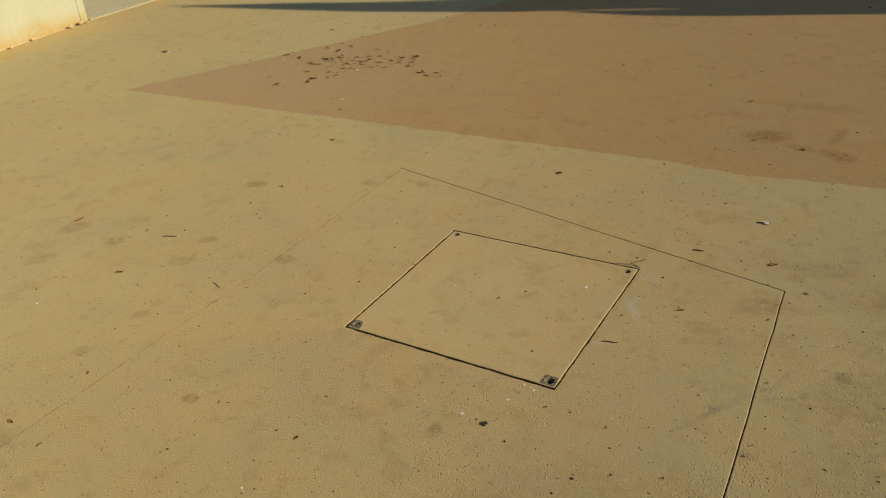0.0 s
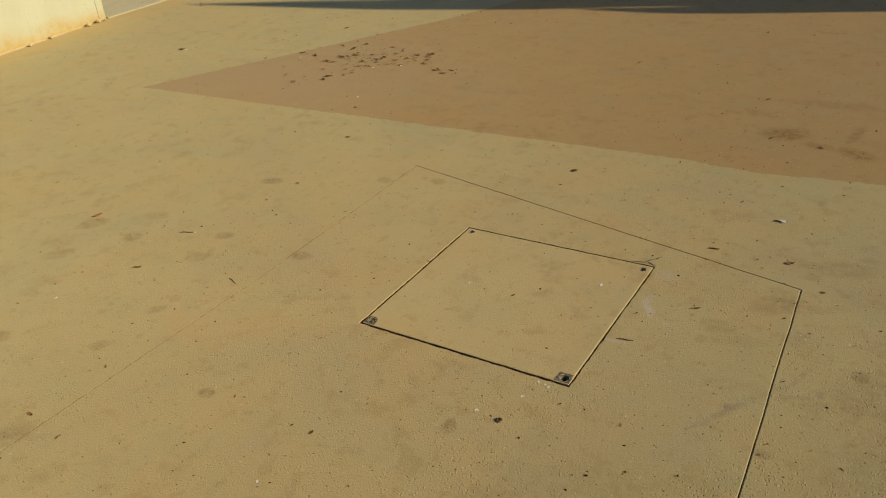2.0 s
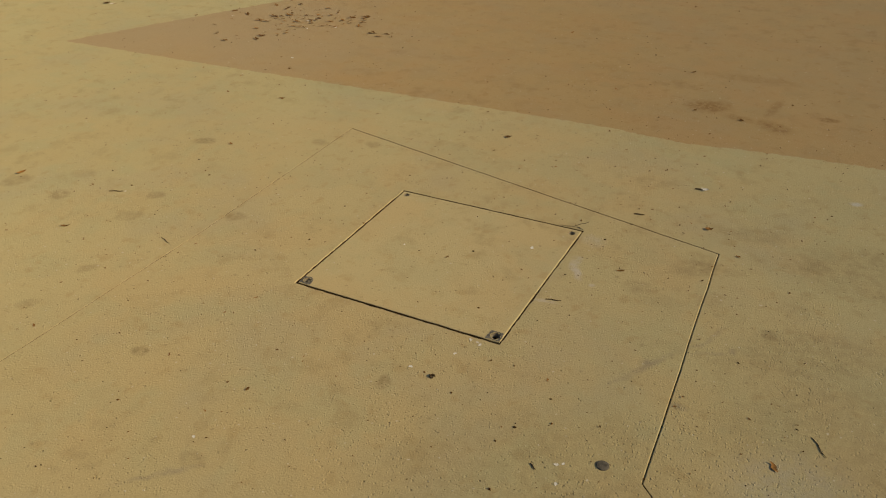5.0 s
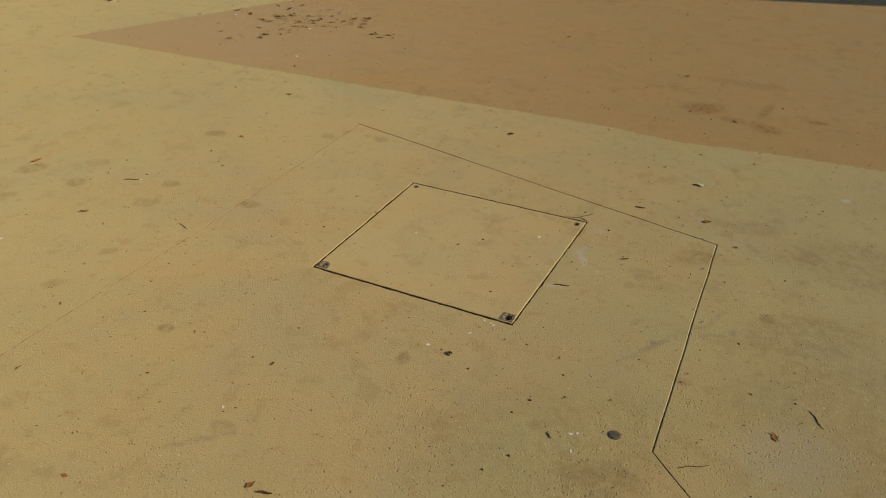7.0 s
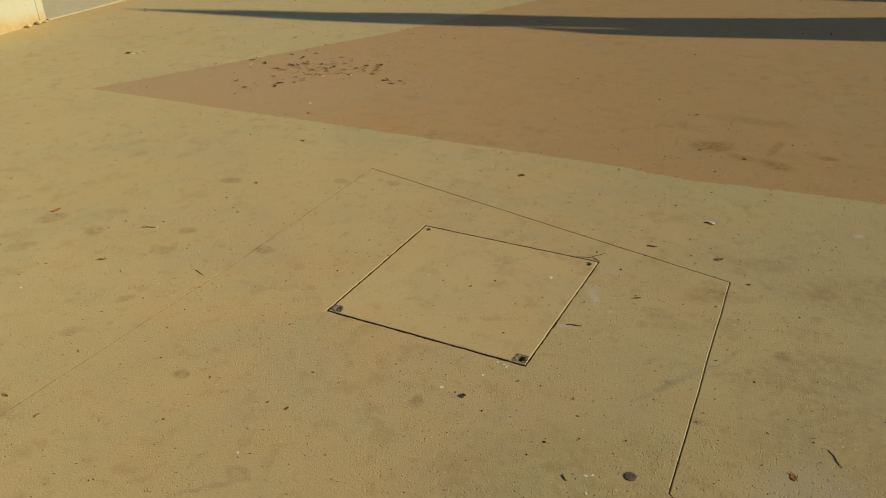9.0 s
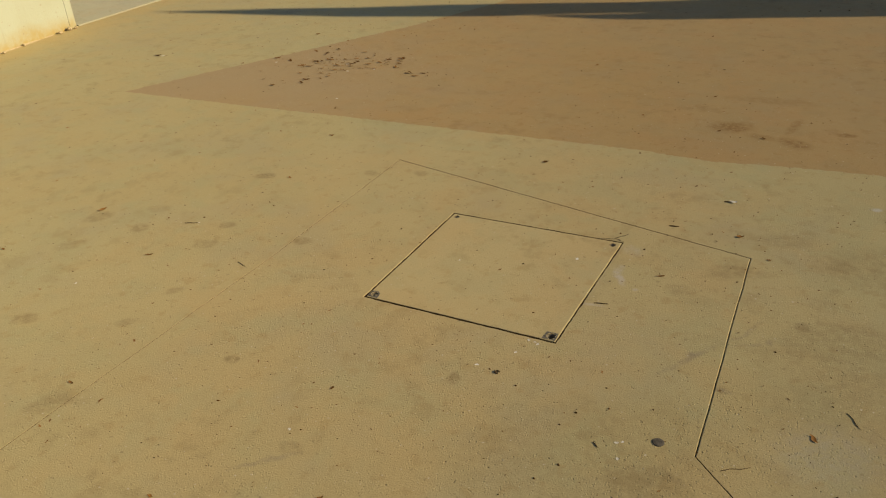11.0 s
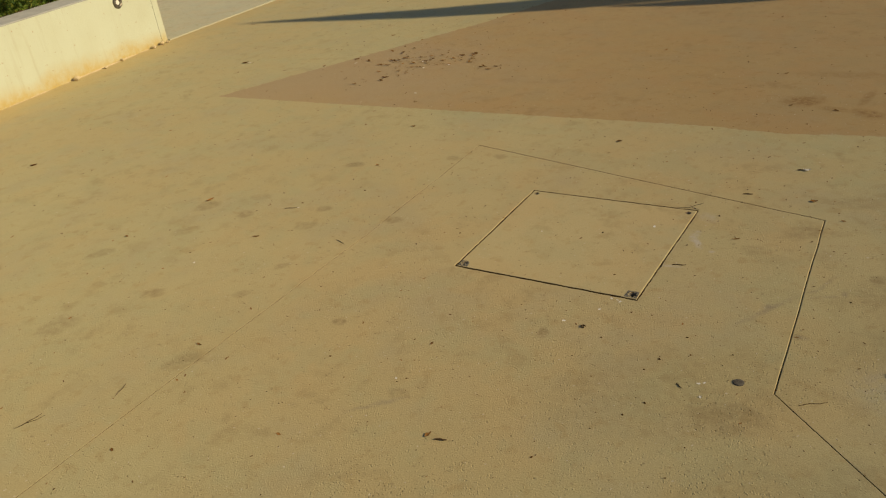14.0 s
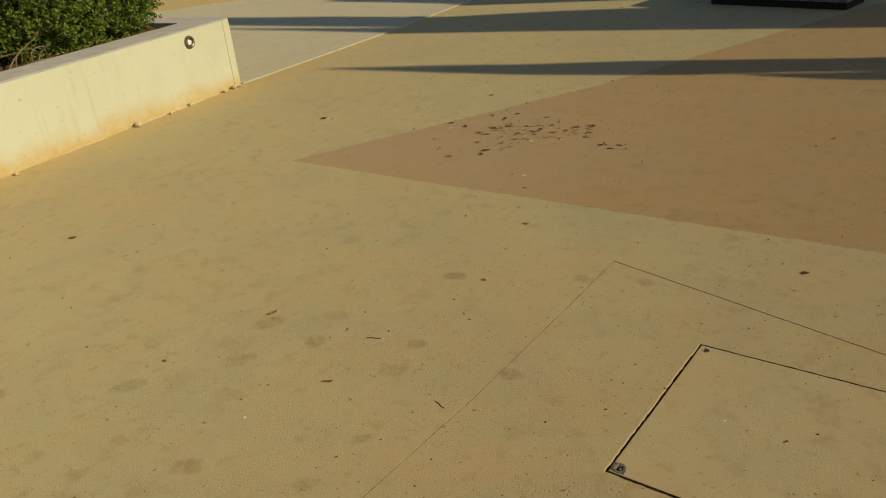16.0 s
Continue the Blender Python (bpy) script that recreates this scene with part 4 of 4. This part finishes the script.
def caster(u, rows, label, name="tapered_caster"):
    """An unseen caster added across the sun, shaped to fit a shadow: rows of where its shadow falls along the light,
    and of its two flanks across it.
    """
    bm = bmesh.new()
    loops = []
    for reach, v0, v1 in rows:
        h = -0.03 if reach is None else (u - reach) * math.tan(SUN_EL)
        deep = (v1 - v0) * 0.35
        loops.append([bm.verts.new((*(U * (u + du) + V * v), h)) for du, v in ((-deep, v0 * 0.8 + v1 * 0.2), (-deep, v0 * 0.2 + v1 * 0.8), (0, v1), (deep, v0 * 0.2 + v1 * 0.8), (deep, v0 * 0.8 + v1 * 0.2), (0, v0))])
    for a, b in zip(loops, loops[1:]):
        for k in range(6):
            bm.faces.new((a[k], a[(k + 1) % 6], b[(k + 1) % 6], b[k]))
    bm.faces.new(loops[-1])
    bmesh.ops.recalc_face_normals(bm, faces=bm.faces)
    return tagged(mesh_object(name, bm, GREY), label, "post")


# all out of view; their flanks follow the shadows, the posts themselves are invented
caster(8.0, [(None, 4.6, 5.9), (3.0, 4.62, 5.48), (2.2, 4.64, 5.29), (1.2, 4.66, 5.12), (0.7, 4.63, 5.04), (0.3, 4.59, 5.02), (-0.4, 4.48, 4.97), (-1.0, 4.45, 4.92), (-1.8, 4.43, 4.80), (-2.6, 4.48, 4.74), (-3.2, 4.53, 4.66), (-3.8, 4.57, 4.59)], "tall tapering unseen caster added for a shadow on the paving")
caster(8.6, [(None, 4.44, 4.95), (3.0, 4.57, 4.88), (2.0, 4.49, 4.78), (1.2, 4.41, 4.68), (0.8, 4.39, 4.625), (0.55, 4.40, 4.585), (0.2, 4.46, 4.55), (-0.05, 4.50, 4.52)], "slim tapering unseen caster added for a shadow on the paving")
caster(8.4, [(None, 6.9, 8.2), (1.5, 6.63, 8.2), (1.0, 6.53, 8.1), (0.3, 6.41, 7.95), (-0.6, 6.32, 7.58), (-1.3, 6.24, 7.42), (-2.2, 6.21, 7.35), (-2.9, 6.30, 7.24), (-3.5, 6.44, 7.13), (-4.3, 6.51, 7.13), (-5.2, 6.60, 7.24), (-6.9, 6.80, 7.33), (-12.0, 7.15, 7.6)], "tall tapering unseen caster added for a shadow on the paving", "leaning_caster")
caster(9.2, [(None, 6.15, 6.6), (-2.4, 6.20, 6.5), (-3.0, 6.175, 6.48), (-3.9, 6.155, 6.46), (-4.6, 6.265, 6.47), (-6.3, 6.49, 6.56), (-8.0, 6.66, 6.70)], "slim tall unseen caster added for a shadow on the paving")
caster(8.8, [(None, 8.4, 9.6), (-2.35, 7.92, 9.2), (-3.76, 7.86, 9.0), (-4.0, 8.0, 8.9), (-5.0, 8.25, 8.75), (-6.05, 8.46, 8.60)], "broad tapering unseen caster added for a shadow on the paving")
